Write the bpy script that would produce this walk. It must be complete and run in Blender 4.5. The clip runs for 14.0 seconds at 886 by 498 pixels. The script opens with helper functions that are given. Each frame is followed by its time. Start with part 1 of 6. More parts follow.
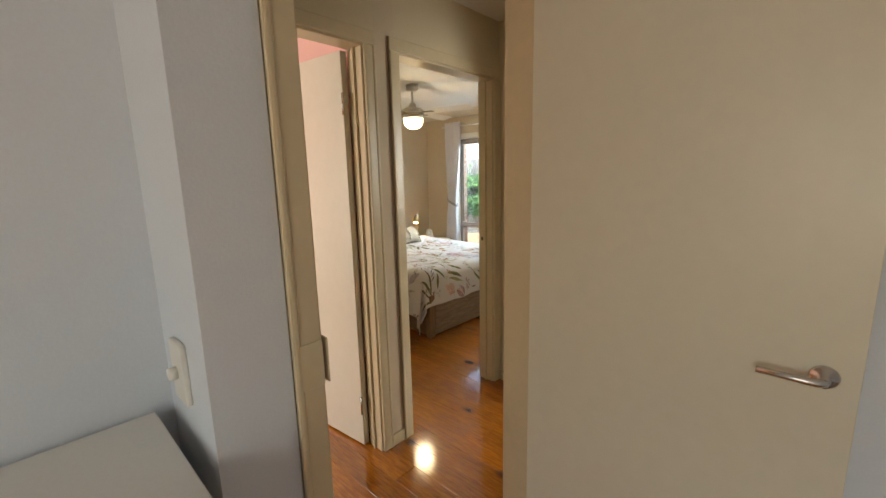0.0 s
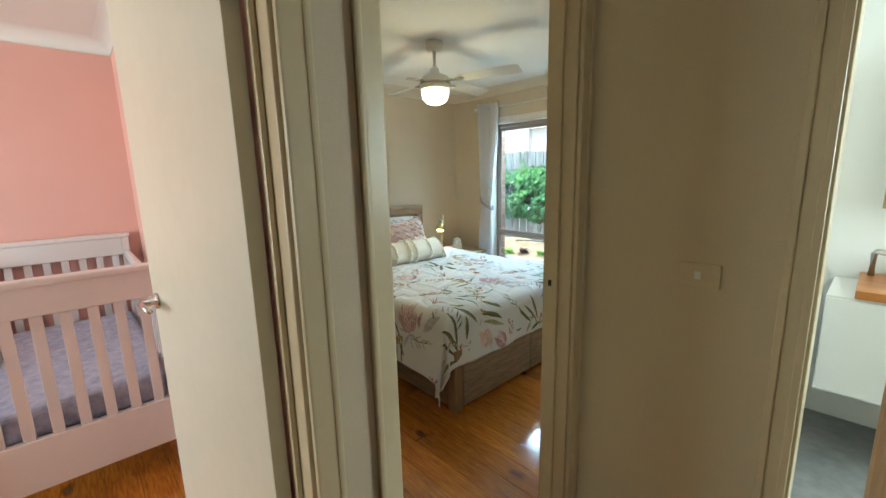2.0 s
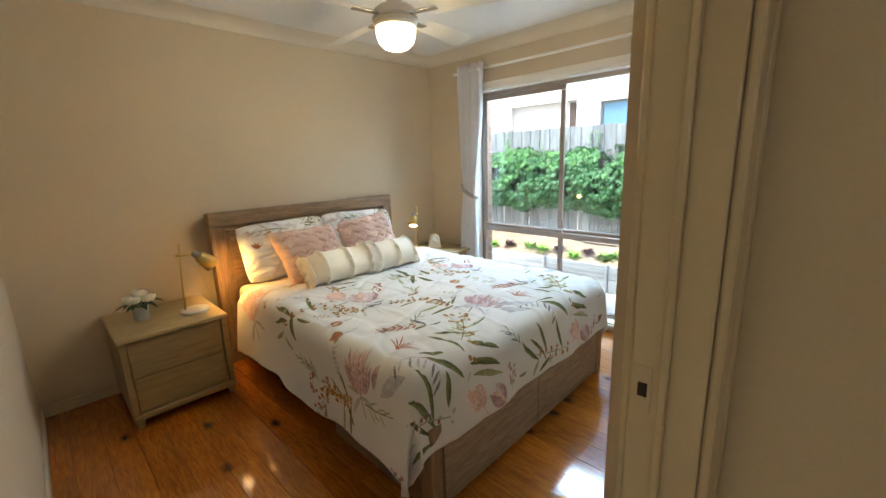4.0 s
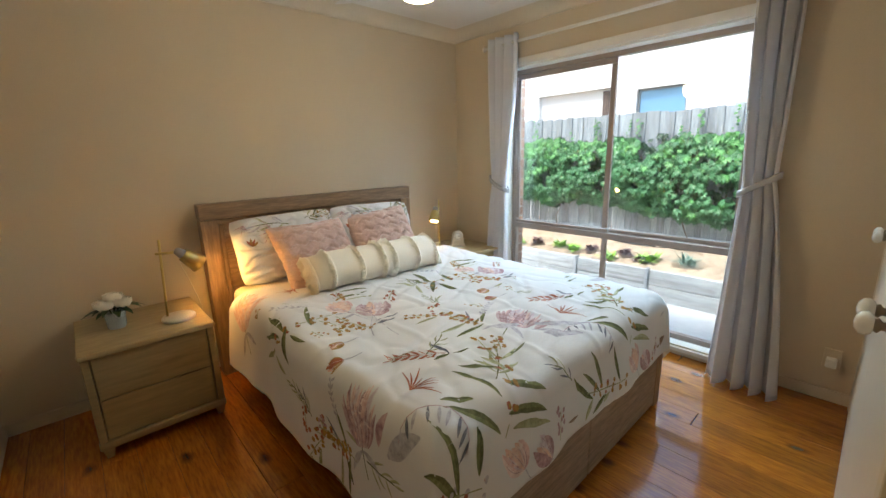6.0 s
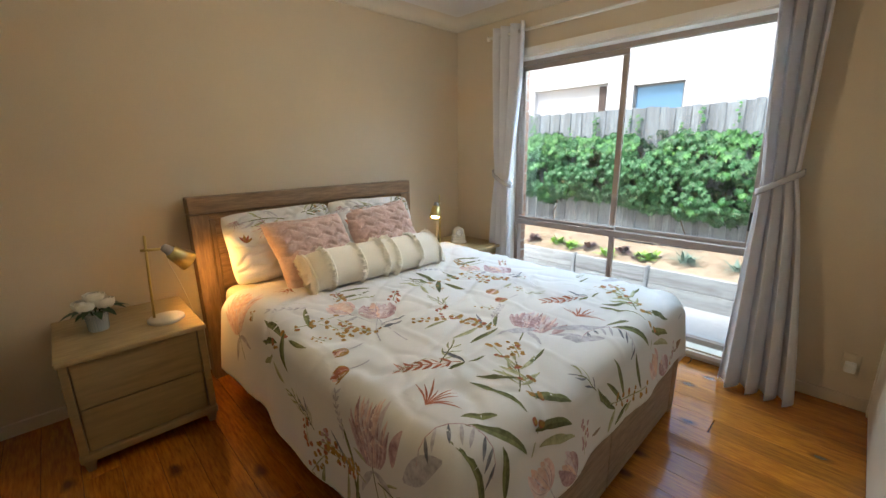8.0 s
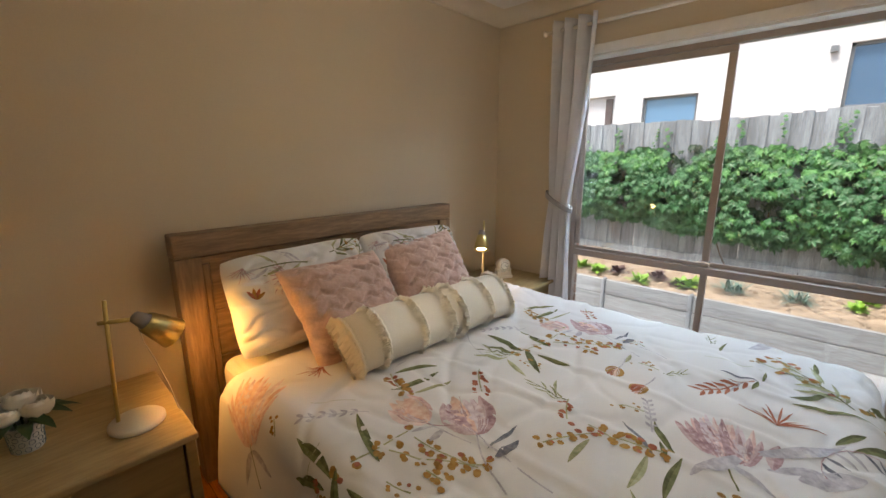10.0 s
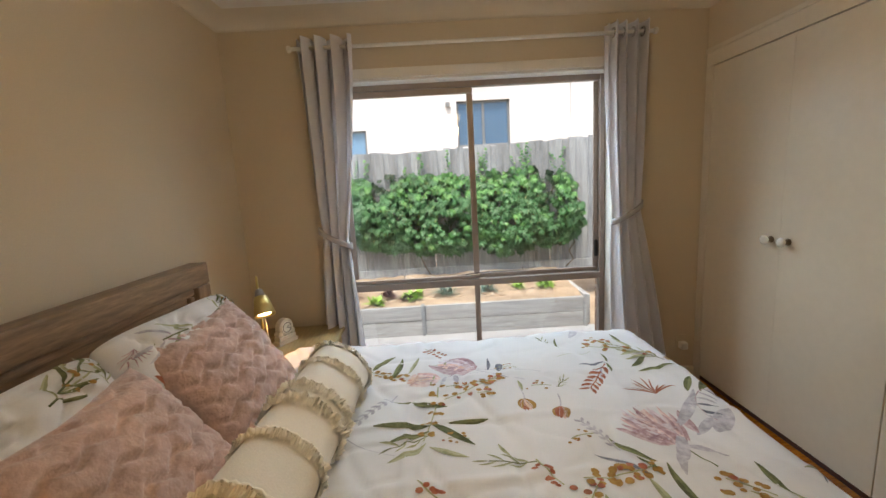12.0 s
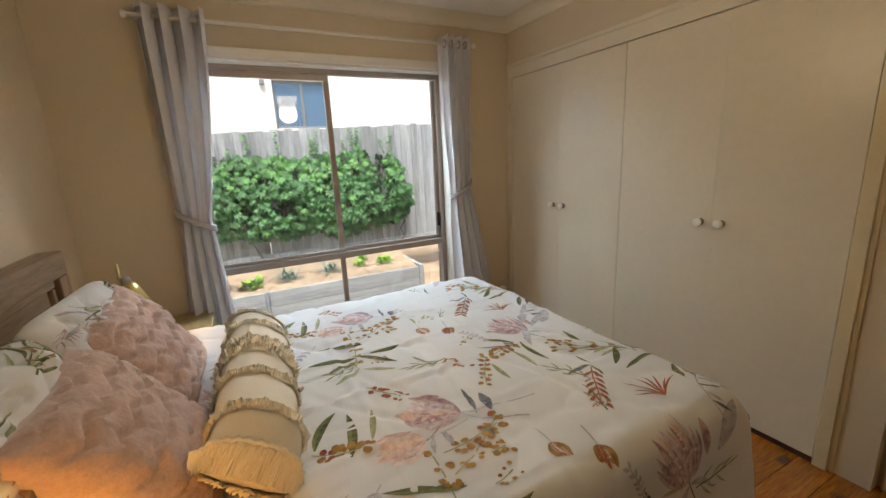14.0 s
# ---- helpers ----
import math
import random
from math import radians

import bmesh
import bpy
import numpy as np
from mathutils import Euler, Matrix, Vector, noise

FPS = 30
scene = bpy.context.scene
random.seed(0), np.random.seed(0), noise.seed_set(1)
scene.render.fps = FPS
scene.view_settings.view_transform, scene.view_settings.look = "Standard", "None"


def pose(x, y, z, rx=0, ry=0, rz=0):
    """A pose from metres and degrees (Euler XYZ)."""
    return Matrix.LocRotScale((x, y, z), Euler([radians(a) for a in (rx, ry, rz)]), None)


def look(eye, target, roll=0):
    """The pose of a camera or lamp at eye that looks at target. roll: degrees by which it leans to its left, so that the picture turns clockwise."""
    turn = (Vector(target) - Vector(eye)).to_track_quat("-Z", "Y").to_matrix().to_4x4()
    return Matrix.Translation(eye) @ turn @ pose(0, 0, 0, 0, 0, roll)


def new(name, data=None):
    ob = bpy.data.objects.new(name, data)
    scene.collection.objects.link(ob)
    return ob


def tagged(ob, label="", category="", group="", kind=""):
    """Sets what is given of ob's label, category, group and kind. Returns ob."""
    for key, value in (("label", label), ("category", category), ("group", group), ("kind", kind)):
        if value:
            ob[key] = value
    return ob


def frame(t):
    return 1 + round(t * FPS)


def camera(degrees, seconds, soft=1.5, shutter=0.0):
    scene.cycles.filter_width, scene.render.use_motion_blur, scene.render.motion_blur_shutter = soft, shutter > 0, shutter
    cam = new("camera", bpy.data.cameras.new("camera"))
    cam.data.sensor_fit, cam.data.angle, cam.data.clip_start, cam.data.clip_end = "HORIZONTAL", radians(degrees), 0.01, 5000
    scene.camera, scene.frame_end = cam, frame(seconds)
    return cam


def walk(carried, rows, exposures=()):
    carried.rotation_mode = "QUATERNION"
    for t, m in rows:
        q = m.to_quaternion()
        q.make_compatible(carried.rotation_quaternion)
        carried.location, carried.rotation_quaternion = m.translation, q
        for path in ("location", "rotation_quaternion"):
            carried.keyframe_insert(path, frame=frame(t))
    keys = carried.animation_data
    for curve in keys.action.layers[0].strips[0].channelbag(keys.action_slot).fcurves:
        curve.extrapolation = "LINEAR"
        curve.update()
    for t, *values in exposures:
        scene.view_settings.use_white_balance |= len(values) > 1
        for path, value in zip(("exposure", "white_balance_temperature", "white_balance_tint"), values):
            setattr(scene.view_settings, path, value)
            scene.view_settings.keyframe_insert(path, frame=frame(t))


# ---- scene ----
cam = camera(95.5, 14.0)
PATH = [
    (0, (0.252, 0.167, 1.450), (-1.096, 1.603, 1.099), -1.3),
    (0.3, (0.149, 0.330, 1.452), (-1.232, 1.734, 1.099), -1.4),
    (0.5, (0.092, 0.416, 1.449), (-1.307, 1.800, 1.089), -1.1),
    (0.8, (-0.065, 0.572, 1.447), (-1.482, 1.935, 1.079), -1.2),
    (1, (-0.166, 0.653, 1.446), (-1.592, 2.007, 1.083), -1.2),
    (1.5, (-0.380, 0.862, 1.435), (-1.835, 2.187, 1.076), -1.4),
    (2, (-0.612, 1.062, 1.439), (-2.060, 2.392, 1.076), -1.4),
    (2.5, (-0.839, 1.231, 1.428), (-2.227, 2.621, 1.056), -1.6),
    (3, (-0.994, 1.410, 1.413), (-2.338, 2.839, 1.026), -1.7),
    (3.2, (-1.045, 1.482, 1.414), (-2.386, 2.910, 1.013), -1.7),
    (5.5, (-1.511, 1.972, 1.343), (-2.952, 3.283, 0.892), -2.0),
    (6, (-1.567, 2.003, 1.346), (-3.004, 3.317, 0.886), -1.5),
    (6.5, (-1.598, 2.007, 1.354), (-3.008, 3.346, 0.886), -1.3),
    (7, (-1.609, 2.006, 1.345), (-2.997, 3.367, 0.878), -1.3),
    (7.5, (-1.635, 2.011, 1.349), (-3.011, 3.379, 0.865), -1.1),
    (8, (-1.713, 2.023, 1.335), (-3.114, 3.366, 0.851), -0.8),
    (10.3, (-2.610, 2.204, 1.371), (-3.929, 3.651, 0.963), -0.1),
    (10.5, (-2.704, 2.233, 1.362), (-3.919, 3.774, 0.974), -0.4),
    (11, (-2.939, 2.302, 1.370), (-3.770, 4.089, 1.027), -1.1),
    (11.5, (-3.126, 2.339, 1.373), (-3.489, 4.278, 1.046), -2.6),
    (12, (-3.205, 2.282, 1.383), (-3.173, 4.255, 1.059), -3.3),
    (12.5, (-3.243, 2.183, 1.388), (-2.930, 4.130, 1.055), -3.4),
    (13, (-3.371, 2.108, 1.385), (-2.785, 3.985, 1.022), -3.5),
    (13.5, (-3.526, 2.038, 1.400), (-2.722, 3.820, 0.979), -3.1),
    (14, (-3.592, 1.981, 1.383), (-2.714, 3.723, 0.941), -2.7),
]
EXPOSURES = [(0.0, 1.5, 6900, 6), (0.5, 1.3, 6800, 1), (1.0, 1.3, 6150, -1), (1.5, 1.4, 5700, -7), (2.5, 1.55, 5650, -10), (3.0, 1.65, 6000, -5), (5.5, 1.35, 6150, 4), (8.0, 1.25, 6250, 6), (10.5, 0.7, 6900, 12), (12.5, 0.84, 7100, 12), (14.0, 0.9, 7050, 10)]
walk(cam, [(t, look(eye, target, roll)) for t, eye, target, roll in PATH],
     exposures=EXPOSURES)

# ---------------------------------------------------------------- world and lights
world = bpy.data.worlds.new("sky")
scene.world = world
world.use_nodes = True
wn = world.node_tree.nodes
sky = wn.new("ShaderNodeTexSky")
sky.sky_type = 'NISHITA'
sky.sun_disc = False
sky.sun_elevation, sky.sun_rotation = radians(64), radians(200)
sky.air_density, sky.dust_density = 1.4, 4.0
world.node_tree.links.new(sky.outputs[0], wn["Background"].inputs[0])
wn["Background"].inputs[1].default_value = 0.15
sun = new("sun", bpy.data.lights.new("sun", 'SUN'))
sun.data.energy, sun.data.angle, sun.data.color = 3.0, radians(18), (1.0, 0.98, 0.96)
sun.matrix_world = look((-5, 0, 13), (-3, 6, 0))


def lamp(name, x, y, z, watts, radius, colour):
    ob = new(name, bpy.data.lights.new(name, 'POINT'))
    ob.data.energy, ob.data.shadow_soft_size, ob.data.color = watts, radius, colour
    ob.location = (x, y, z)
    return ob


lamp("fan_bulb_light", -2.981, 3.197, 1.90, 5.6, 0.09, (1.0, 0.76, 0.46))


def daylight_panel(name, x, y, z, w, h, watts, target, colour=(0.97, 0.97, 0.95)):
    """Area panel added as daylight out of view, in an unseen window's opening or without one."""
    ob = new(name, bpy.data.lights.new(name, 'AREA'))
    ob.data.shape, ob.data.size, ob.data.size_y, ob.data.energy, ob.data.color = 'RECTANGLE', w, h, watts, colour
    ob.matrix_world = look((x, y, z), target)


daylight_panel("nursery_window_light", -2.95, -1.55, 1.3, 1.6, 1.5, 19, (-2.95, 2, 1.2))
daylight_panel("study_window_light", 0.85, -2.22, 1.45, 1.5, 1.2, 4.8, (0.2, 1.0, 1.2), (1.0, 0.96, 0.88))
# added fill for the bathroom; no window opening is built for it
daylight_panel("bathroom_fill_light", 1.35, 3.6, 1.6, 1.0, 1.0, 24, (-1, 3.5, 1.0))
# added area lamp hidden under the eaves, boosts the sky light through the window
daylight_panel("bedroom_sky_fill", -2.94, 5.30, 2.24, 1.6, 0.42, 36, (-2.9, 3.55, 0.45), (0.60, 0.80, 1.0))

# ---------------------------------------------------------------- materials
def material(name, colour, rough=0.5, metal=0.0, grain=0.0, scale=40.0, bump=0.0, stretch=(1, 1, 1), second=None, big=2.0,
             per_object=0.0, coat=0.0, sheen=0.0, emit=None, trans=0.0, spec=0.5, objspace=True, sss=0.0):
    """Principled surface with two scales of variation: fine grain and broad blotches."""
    m = bpy.data.materials.new(name)
    m.use_nodes = True
    t = m.node_tree
    n, l = t.nodes, t.links
    b = n["Principled BSDF"]
    b.inputs["Roughness"].default_value = rough
    b.inputs["Metallic"].default_value = metal
    b.inputs["Specular IOR Level"].default_value = spec
    b.inputs["Coat Weight"].default_value = coat
    b.inputs["Coat Roughness"].default_value = 0.08
    b.inputs["Sheen Weight"].default_value = sheen
    b.inputs["Transmission Weight"].default_value = trans
    b.inputs["Base Color"].default_value = (*colour, 1)
    if emit:
        b.inputs["Emission Color"].default_value = (*emit[0], 1)
        b.inputs["Emission Strength"].default_value = emit[1]
    if grain or second or bump or per_object:
        co = n.new("ShaderNodeTexCoord")
        mp = n.new("ShaderNodeMapping")
        mp.inputs["Scale"].default_value = stretch
        l.new(co.outputs["Object"], mp.inputs["Vector"])
        vec = mp.outputs["Vector"]
        if per_object:
            info = n.new("ShaderNodeObjectInfo")
            add = n.new("ShaderNodeVectorMath")
            add.operation = 'ADD'
            sc = n.new("ShaderNodeMath")
            sc.operation = 'MULTIPLY'
            sc.inputs[1].default_value = 37.0
            l.new(info.outputs["Random"], sc.inputs[0])
            l.new(vec, add.inputs[0])
            l.new(sc.outputs[0], add.inputs[1])
            vec = add.outputs[0]
        fine = n.new("ShaderNodeTexNoise")
        fine.inputs["Scale"].default_value, fine.inputs["Detail"].default_value = scale, 5
        fine.inputs["Roughness"].default_value = 0.6
        broad = n.new("ShaderNodeTexNoise")
        broad.inputs["Scale"].default_value, broad.inputs["Detail"].default_value = big, 3
        l.new(vec, fine.inputs["Vector"])
        l.new(vec, broad.inputs["Vector"])
        base = n.new("ShaderNodeMixRGB")
        ramp = n.new("ShaderNodeMapRange")
        ramp.inputs[1].default_value, ramp.inputs[2].default_value = 0.35, 0.65
        l.new(fine.outputs["Fac"], ramp.inputs[0])
        l.new(ramp.outputs[0], base.inputs[0])
        sec = second or tuple(c * (1 - grain) for c in colour)
        base.inputs[1].default_value = (*colour, 1)
        base.inputs[2].default_value = (*sec, 1)
        hsv = n.new("ShaderNodeHueSaturation")
        l.new(base.outputs[0], hsv.inputs["Color"])
        val = n.new("ShaderNodeMapRange")
        val.inputs[1].default_value, val.inputs[2].default_value = 0.3, 0.7
        val.inputs[3].default_value, val.inputs[4].default_value = 1 - grain * 0.8, 1 + grain * 0.8
        l.new(broad.outputs["Fac"], val.inputs[0])
        out = val.outputs[0]
        if per_object:
            mul = n.new("ShaderNodeMath")
            mul.operation = 'MULTIPLY'
            r2 = n.new("ShaderNodeMapRange")
            r2.inputs[3].default_value, r2.inputs[4].default_value = 1 - per_object, 1 + per_object
            l.new(info.outputs["Random"], r2.inputs[0])
            l.new(out, mul.inputs[0])
            l.new(r2.outputs[0], mul.inputs[1])
            out = mul.outputs[0]
        l.new(out, hsv.inputs["Value"])
        l.new(hsv.outputs[0], b.inputs["Base Color"])
        if bump:
            bp = n.new("ShaderNodeBump")
            bp.inputs["Strength"].default_value, bp.inputs["Distance"].default_value = bump, 0.01
            l.new(fine.outputs["Fac"], bp.inputs["Height"])
            l.new(bp.outputs[0], b.inputs["Normal"])
    return m


WALL = material("wall_paint_cream", (0.625, 0.523, 0.378), 0.75, grain=0.04, scale=180, bump=0.08, big=1.5)
HALLP = material("wall_paint_hall", (0.64, 0.545, 0.37), 0.7, grain=0.04, scale=180, bump=0.08, big=1.5)
PINK = material("wall_paint_pink", (0.82, 0.50, 0.44), 0.7, grain=0.04, scale=180, bump=0.08, big=1.5)
BLUEW = material("wall_paint_pale_grey", (0.70, 0.745, 0.80), 0.7, grain=0.03, scale=180, bump=0.08, big=1.5)
CEIL = material("ceiling_white", (0.80, 0.78, 0.74), 0.85, grain=0.03, scale=150, bump=0.06)
GLOSS = material("gloss_cream_paint", (0.64, 0.54, 0.35), 0.3, grain=0.04, scale=30, bump=0.03, big=3)
DOORW = material("door_white_paint", (0.71, 0.675, 0.55), 0.35, grain=0.03, scale=20, bump=0.02)
WARDW = material("wardrobe_cream_paint", (0.70, 0.625, 0.50), 0.32, grain=0.03, scale=25, bump=0.03)
TRIMW = material("white_window_timber", (0.78, 0.74, 0.67), 0.4, grain=0.04, scale=30, bump=0.03)
ALU = material("taupe_aluminium", (0.34, 0.275, 0.24), 0.4, 0.2, grain=0.06, scale=60)
BRICKM = material("brown_brick", (0.30, 0.16, 0.10), 0.85, grain=0.25, scale=50, bump=0.4, per_object=0.25)
MORTAR = material("mortar", (0.42, 0.38, 0.33), 0.95, grain=0.15, scale=90, bump=0.3)
DARK = material("dark_gap", (0.02, 0.018, 0.015), 0.8)
CHROME = material("brushed_chrome", (0.62, 0.60, 0.57), 0.25, 1.0, grain=0.08, scale=120)
PLASTIC = material("white_plastic", (0.80, 0.78, 0.72), 0.35, grain=0.02, scale=60)
GLASS = material("window_glass", (1, 1, 1), 0.0, trans=1.0, spec=0.5)

# ---------------------------------------------------------------- builders
def add_box(bm, x0, x1, y0, y1, z0, z1, mats=None):
    """A box; mats: material index by side, '-x' '+x' '-y' '+y' '-z' '+z'."""
    v = [bm.verts.new((x, y, z)) for z in (z0, z1) for y in (y0, y1) for x in (x0, x1)]
    sides = {'-z': (0, 2, 3, 1), '+z': (4, 5, 7, 6), '-y': (0, 1, 5, 4), '+y': (2, 6, 7, 3), '-x': (0, 4, 6, 2), '+x': (1, 3, 7, 5)}
    for k, idx in sides.items():
        f = bm.faces.new([v[i] for i in idx])
        if mats and k in mats:
            f.material_index = mats[k]
    return v


def mesh_of(name, bm, mats, smooth=False, bevel=0.0, segments=2):
    if bevel:
        bmesh.ops.bevel(bm, geom=list(bm.edges), offset=bevel, segments=segments, affect='EDGES', profile=0.5)
    if smooth:
        for f in bm.faces:
            f.smooth = True
    me = bpy.data.meshes.new(name)
    bm.to_mesh(me)
    bm.free()
    for m in (mats if isinstance(mats, (list, tuple)) else [mats]):
        me.materials.append(m)
    return me


def part(name, bm, mat, parent, label="", smooth=False, bevel=0.0, segments=2):
    """One mesh object under a thing or a part, in the parent's own space."""
    ob = new(name, mesh_of(name, bm, mat, smooth, bevel, segments))
    ob.parent = parent
    return tagged(ob, label) if label else ob


def thing(name, label, category, m=None, group="", kind=""):
    ob = new(name)
    ob.empty_display_size = 0.1
    if m is not None:
        ob.matrix_basis = m
    return tagged(ob, label, category, group, kind)


def structure(name, bm, mats, label, category, bevel=0.0, smooth=False):
    ob = new(name, mesh_of(name, bm, mats, smooth, bevel))
    return tagged(ob, label, category, kind="structure")


def box_part(name, x0, x1, y0, y1, z0, z1, mat, parent, label="", bevel=0.003, segments=2):
    bm = bmesh.new()
    add_box(bm, x0, x1, y0, y1, z0, z1)
    return part(name, bm, mat, parent, label, bevel=min(bevel, 0.45 * min(x1 - x0, y1 - y0, z1 - z0)), segments=segments)


def lathe(bm, profile, segs=24, centre=(0, 0, 0), axis='z', cap=True):
    """A turned solid from (radius, height) pairs."""
    rings = []
    for r, h in profile:
        ring = []
        for i in range(segs):
            a = 2 * math.pi * i / segs
            p = (r * math.cos(a), r * math.sin(a), h)
            if axis == 'x':
                p = (h, p[0], p[1])
            elif axis == 'y':
                p = (p[0], h, p[1])
            ring.append(bm.verts.new((p[0] + centre[0], p[1] + centre[1], p[2] + centre[2])))
        rings.append(ring)
    for a, b in zip(rings, rings[1:]):
        for i in range(segs):
            j = (i + 1) % segs
            bm.faces.new((a[i], a[j], b[j], b[i]))
    if cap:
        bm.faces.new(list(reversed(rings[0])))
        bm.faces.new(rings[-1])
    bmesh.ops.recalc_face_normals(bm, faces=list(bm.faces))


def tube(bm, pts, r, segs=8):
    """A round bar along a run of points."""
    pts = [Vector(p) for p in pts]
    rings = []
    for i, p in enumerate(pts):
        d = (pts[min(i + 1, len(pts) - 1)] - pts[max(i - 1, 0)]).normalized()
        u = d.cross(Vector((0, 0, 1)))
        if u.length < 1e-3:
            u = d.cross(Vector((1, 0, 0)))
        u.normalize()
        w = d.cross(u)
        rr = r[i] if isinstance(r, (list, tuple)) else r
        rings.append([bm.verts.new(p + rr * (math.cos(2 * math.pi * k / segs) * u + math.sin(2 * math.pi * k / segs) * w)) for k in range(segs)])
    for a, b in zip(rings, rings[1:]):
        for k in range(segs):
            bm.faces.new((a[k], a[(k + 1) % segs], b[(k + 1) % segs], b[k]))
    bm.faces.new(rings[0])
    bm.faces.new(list(reversed(rings[-1])))
    bmesh.ops.recalc_face_normals(bm, faces=list(bm.faces))


# ---------------------------------------------------------------- plan (metres)
CZ = 2.40                      # ceiling
XW, XD, XH = -4.40, -1.44, -1.335   # headboard wall, bedroom face and hall face of the door wall
YS, YN = 1.545, 4.81           # bedroom's door-side wall face and window wall face
YP = 1.42                      # nursery's face of the same partition
BD0, BD1, PD0, PD1, HEAD = 1.57, 2.345, 0.58, 1.345, 2.045   # door openings along y
XS0, XS1, SD0, SD1 = -0.575, -0.46, 0.56, 1.385              # study wall and its door
YE = 2.42                      # hall's end wall
WX0, WX1, WZ0, WZ1 = -3.80, -2.085, 0.06, 2.01                # window opening
XR, WD0, WD1 = -1.513, 2.616, 4.81                              # wardrobe front and its run

# partition bedroom / nursery
bm = bmesh.new()
add_box(bm, XW, XH, YP, YS, 0, CZ, {'-y': 1})
structure("wall_partition", bm, [WALL, PINK], "painted partition wall, pink on the nursery side", "wall")
# door wall, with two doorways
bm = bmesh.new()
J = 0.02
sides = {'-x': 1, '+x': 0}
pk = {'-x': 2, '+x': 0}
add_box(bm, XD, XH, BD1 + J, YE + 0.1, 0, CZ, sides)
add_box(bm, XD, XH, BD0 - J, BD1 + J, HEAD + J, CZ, sides)
add_box(bm, XD, XH, YS, BD0 - J, 0, CZ, sides)
add_box(bm, XD, XH, PD1 + J, YP, 0, CZ, pk)
add_box(bm, XD, XH, PD0 - J, PD1 + J, HEAD + J, CZ, pk)
add_box(bm, XD, XH, -1.6, PD0 - J, 0, CZ, pk)
structure("wall_doors", bm, [HALLP, WALL, PINK], "cream painted wall with two doorways", "wall")
# headboard wall, through both rooms
bm = bmesh.new()
add_box(bm, XW - 0.12, XW, YS, 5.06, 0, CZ + 0.1)
add_box(bm, XW - 0.12, XW, -1.6, YS, 0, CZ + 0.1, {'+x': 1})
structure("wall_headboard", bm, [WALL, PINK], "plain cream painted wall behind the bed", "wall")
# window wall
bm = bmesh.new()
add_box(bm, XW, WX0 - 0.013, YN, 4.96, -0.5, CZ + 0.1)
add_box(bm, WX1 + 0.013, 1.4, YN, 4.96, -0.5, CZ + 0.1)
add_box(bm, WX0 - 0.013, WX1 + 0.013, YN, 4.96, WZ1, CZ + 0.1)
add_box(bm, WX0 - 0.013, WX1 + 0.013, YN, 4.96, -0.5, WZ0 - 0.03)
structure("wall_window", bm, [WALL], "cream painted wall with a tall window", "wall")
# wardrobe carcass: bulkhead above the doors, back and end
bm = bmesh.new()
add_box(bm, XR, XR + 0.10, WD0, WD1, 2.075, CZ)
add_box(bm, -0.95, -0.88, YE + 0.1, WD1, 0, CZ)
add_box(bm, XR + 0.012, -0.95, YE + 0.1, WD0 - 0.006, 0, CZ)
add_box(bm, XR + 0.012, XD - 0.001, 2.43, YE + 0.1, 0, CZ)
structure("wall_wardrobe_bulkhead", bm, [WALL], "cream painted bulkhead over the built-in wardrobe", "wall")
# hall end wall with the bathroom doorway
BX0, BX1 = -0.69, 0.03
bm = bmesh.new()
add_box(bm, XH, BX0 - J, YE, YE + 0.1, 0, CZ)
add_box(bm, BX0 - J, BX1 + J, YE, YE + 0.1, HEAD + J, CZ)
add_box(bm, BX1 + J, 1.4, YE, YE + 0.1, 0, CZ)
structure("wall_hall_end", bm, [HALLP], "cream painted wall at the end of the hall", "wall")
# study walls
bm = bmesh.new()
st = {'+x': 1, '-x': 0, '-y': 1, '+y': 0}
add_box(bm, XS0, XS1, SD1 + J, 1.56, 0, CZ, st)
add_box(bm, XS0, XS1, SD0 - J, SD1 + J, HEAD + J, CZ, st)
add_box(bm, -0.73, XS1, 0.348, 0.46, 0, CZ, {'+x': 1, '-y': 1})
add_box(bm, XS0, XS1, 0.46, SD0 - J, 0, CZ, {'+x': 1})
add_box(bm, XS1, 2.2, 1.46, 1.56, 0, CZ, st)
add_box(bm, XH, -0.73, 0.36, 0.46, 0, CZ, st)
add_box(bm, -0.80, -0.73, -2.2, 0.36, 0, CZ, {'+x': 1})
structure("wall_study", bm, [HALLP, BLUEW], "pale grey painted study walls round a doorway", "wall")
# unseen outer walls that close the place, with openings for the added daylight panels
bm = bmesh.new()
add_box(bm, 2.2, 2.3, -2.3, 5.06, 0, CZ)
add_box(bm, -0.8, 0.05, -2.3, -2.2, 0, CZ)
add_box(bm, 1.65, 2.2, -2.3, -2.2, 0, CZ)
add_box(bm, 0.05, 1.65, -2.3, -2.2, 2.08, CZ)
add_box(bm, 0.05, 1.65, -2.3, -2.2, 0, 0.82)
structure("wall_outer_study", bm, [BLUEW], "pale grey painted outer wall of the study", "wall")
bm = bmesh.new()
add_box(bm, XW, -4.0, -1.6, -1.5, 0, CZ)
add_box(bm, -2.3, XH, -1.6, -1.5, 0, CZ)
add_box(bm, -4.0, -2.3, -1.6, -1.5, 2.1, CZ)
add_box(bm, -4.0, -2.3, -1.6, -1.5, 0, 0.5)
structure("wall_outer_nursery", bm, [PINK], "pink painted outer wall of the nursery", "wall")

# ceiling
bm = bmesh.new()
add_box(bm, XW - 0.12, 2.3, -2.3, 4.96, CZ, CZ + 0.1)
structure("ceiling", bm, [CEIL], "white plasterboard ceiling", "ceiling")


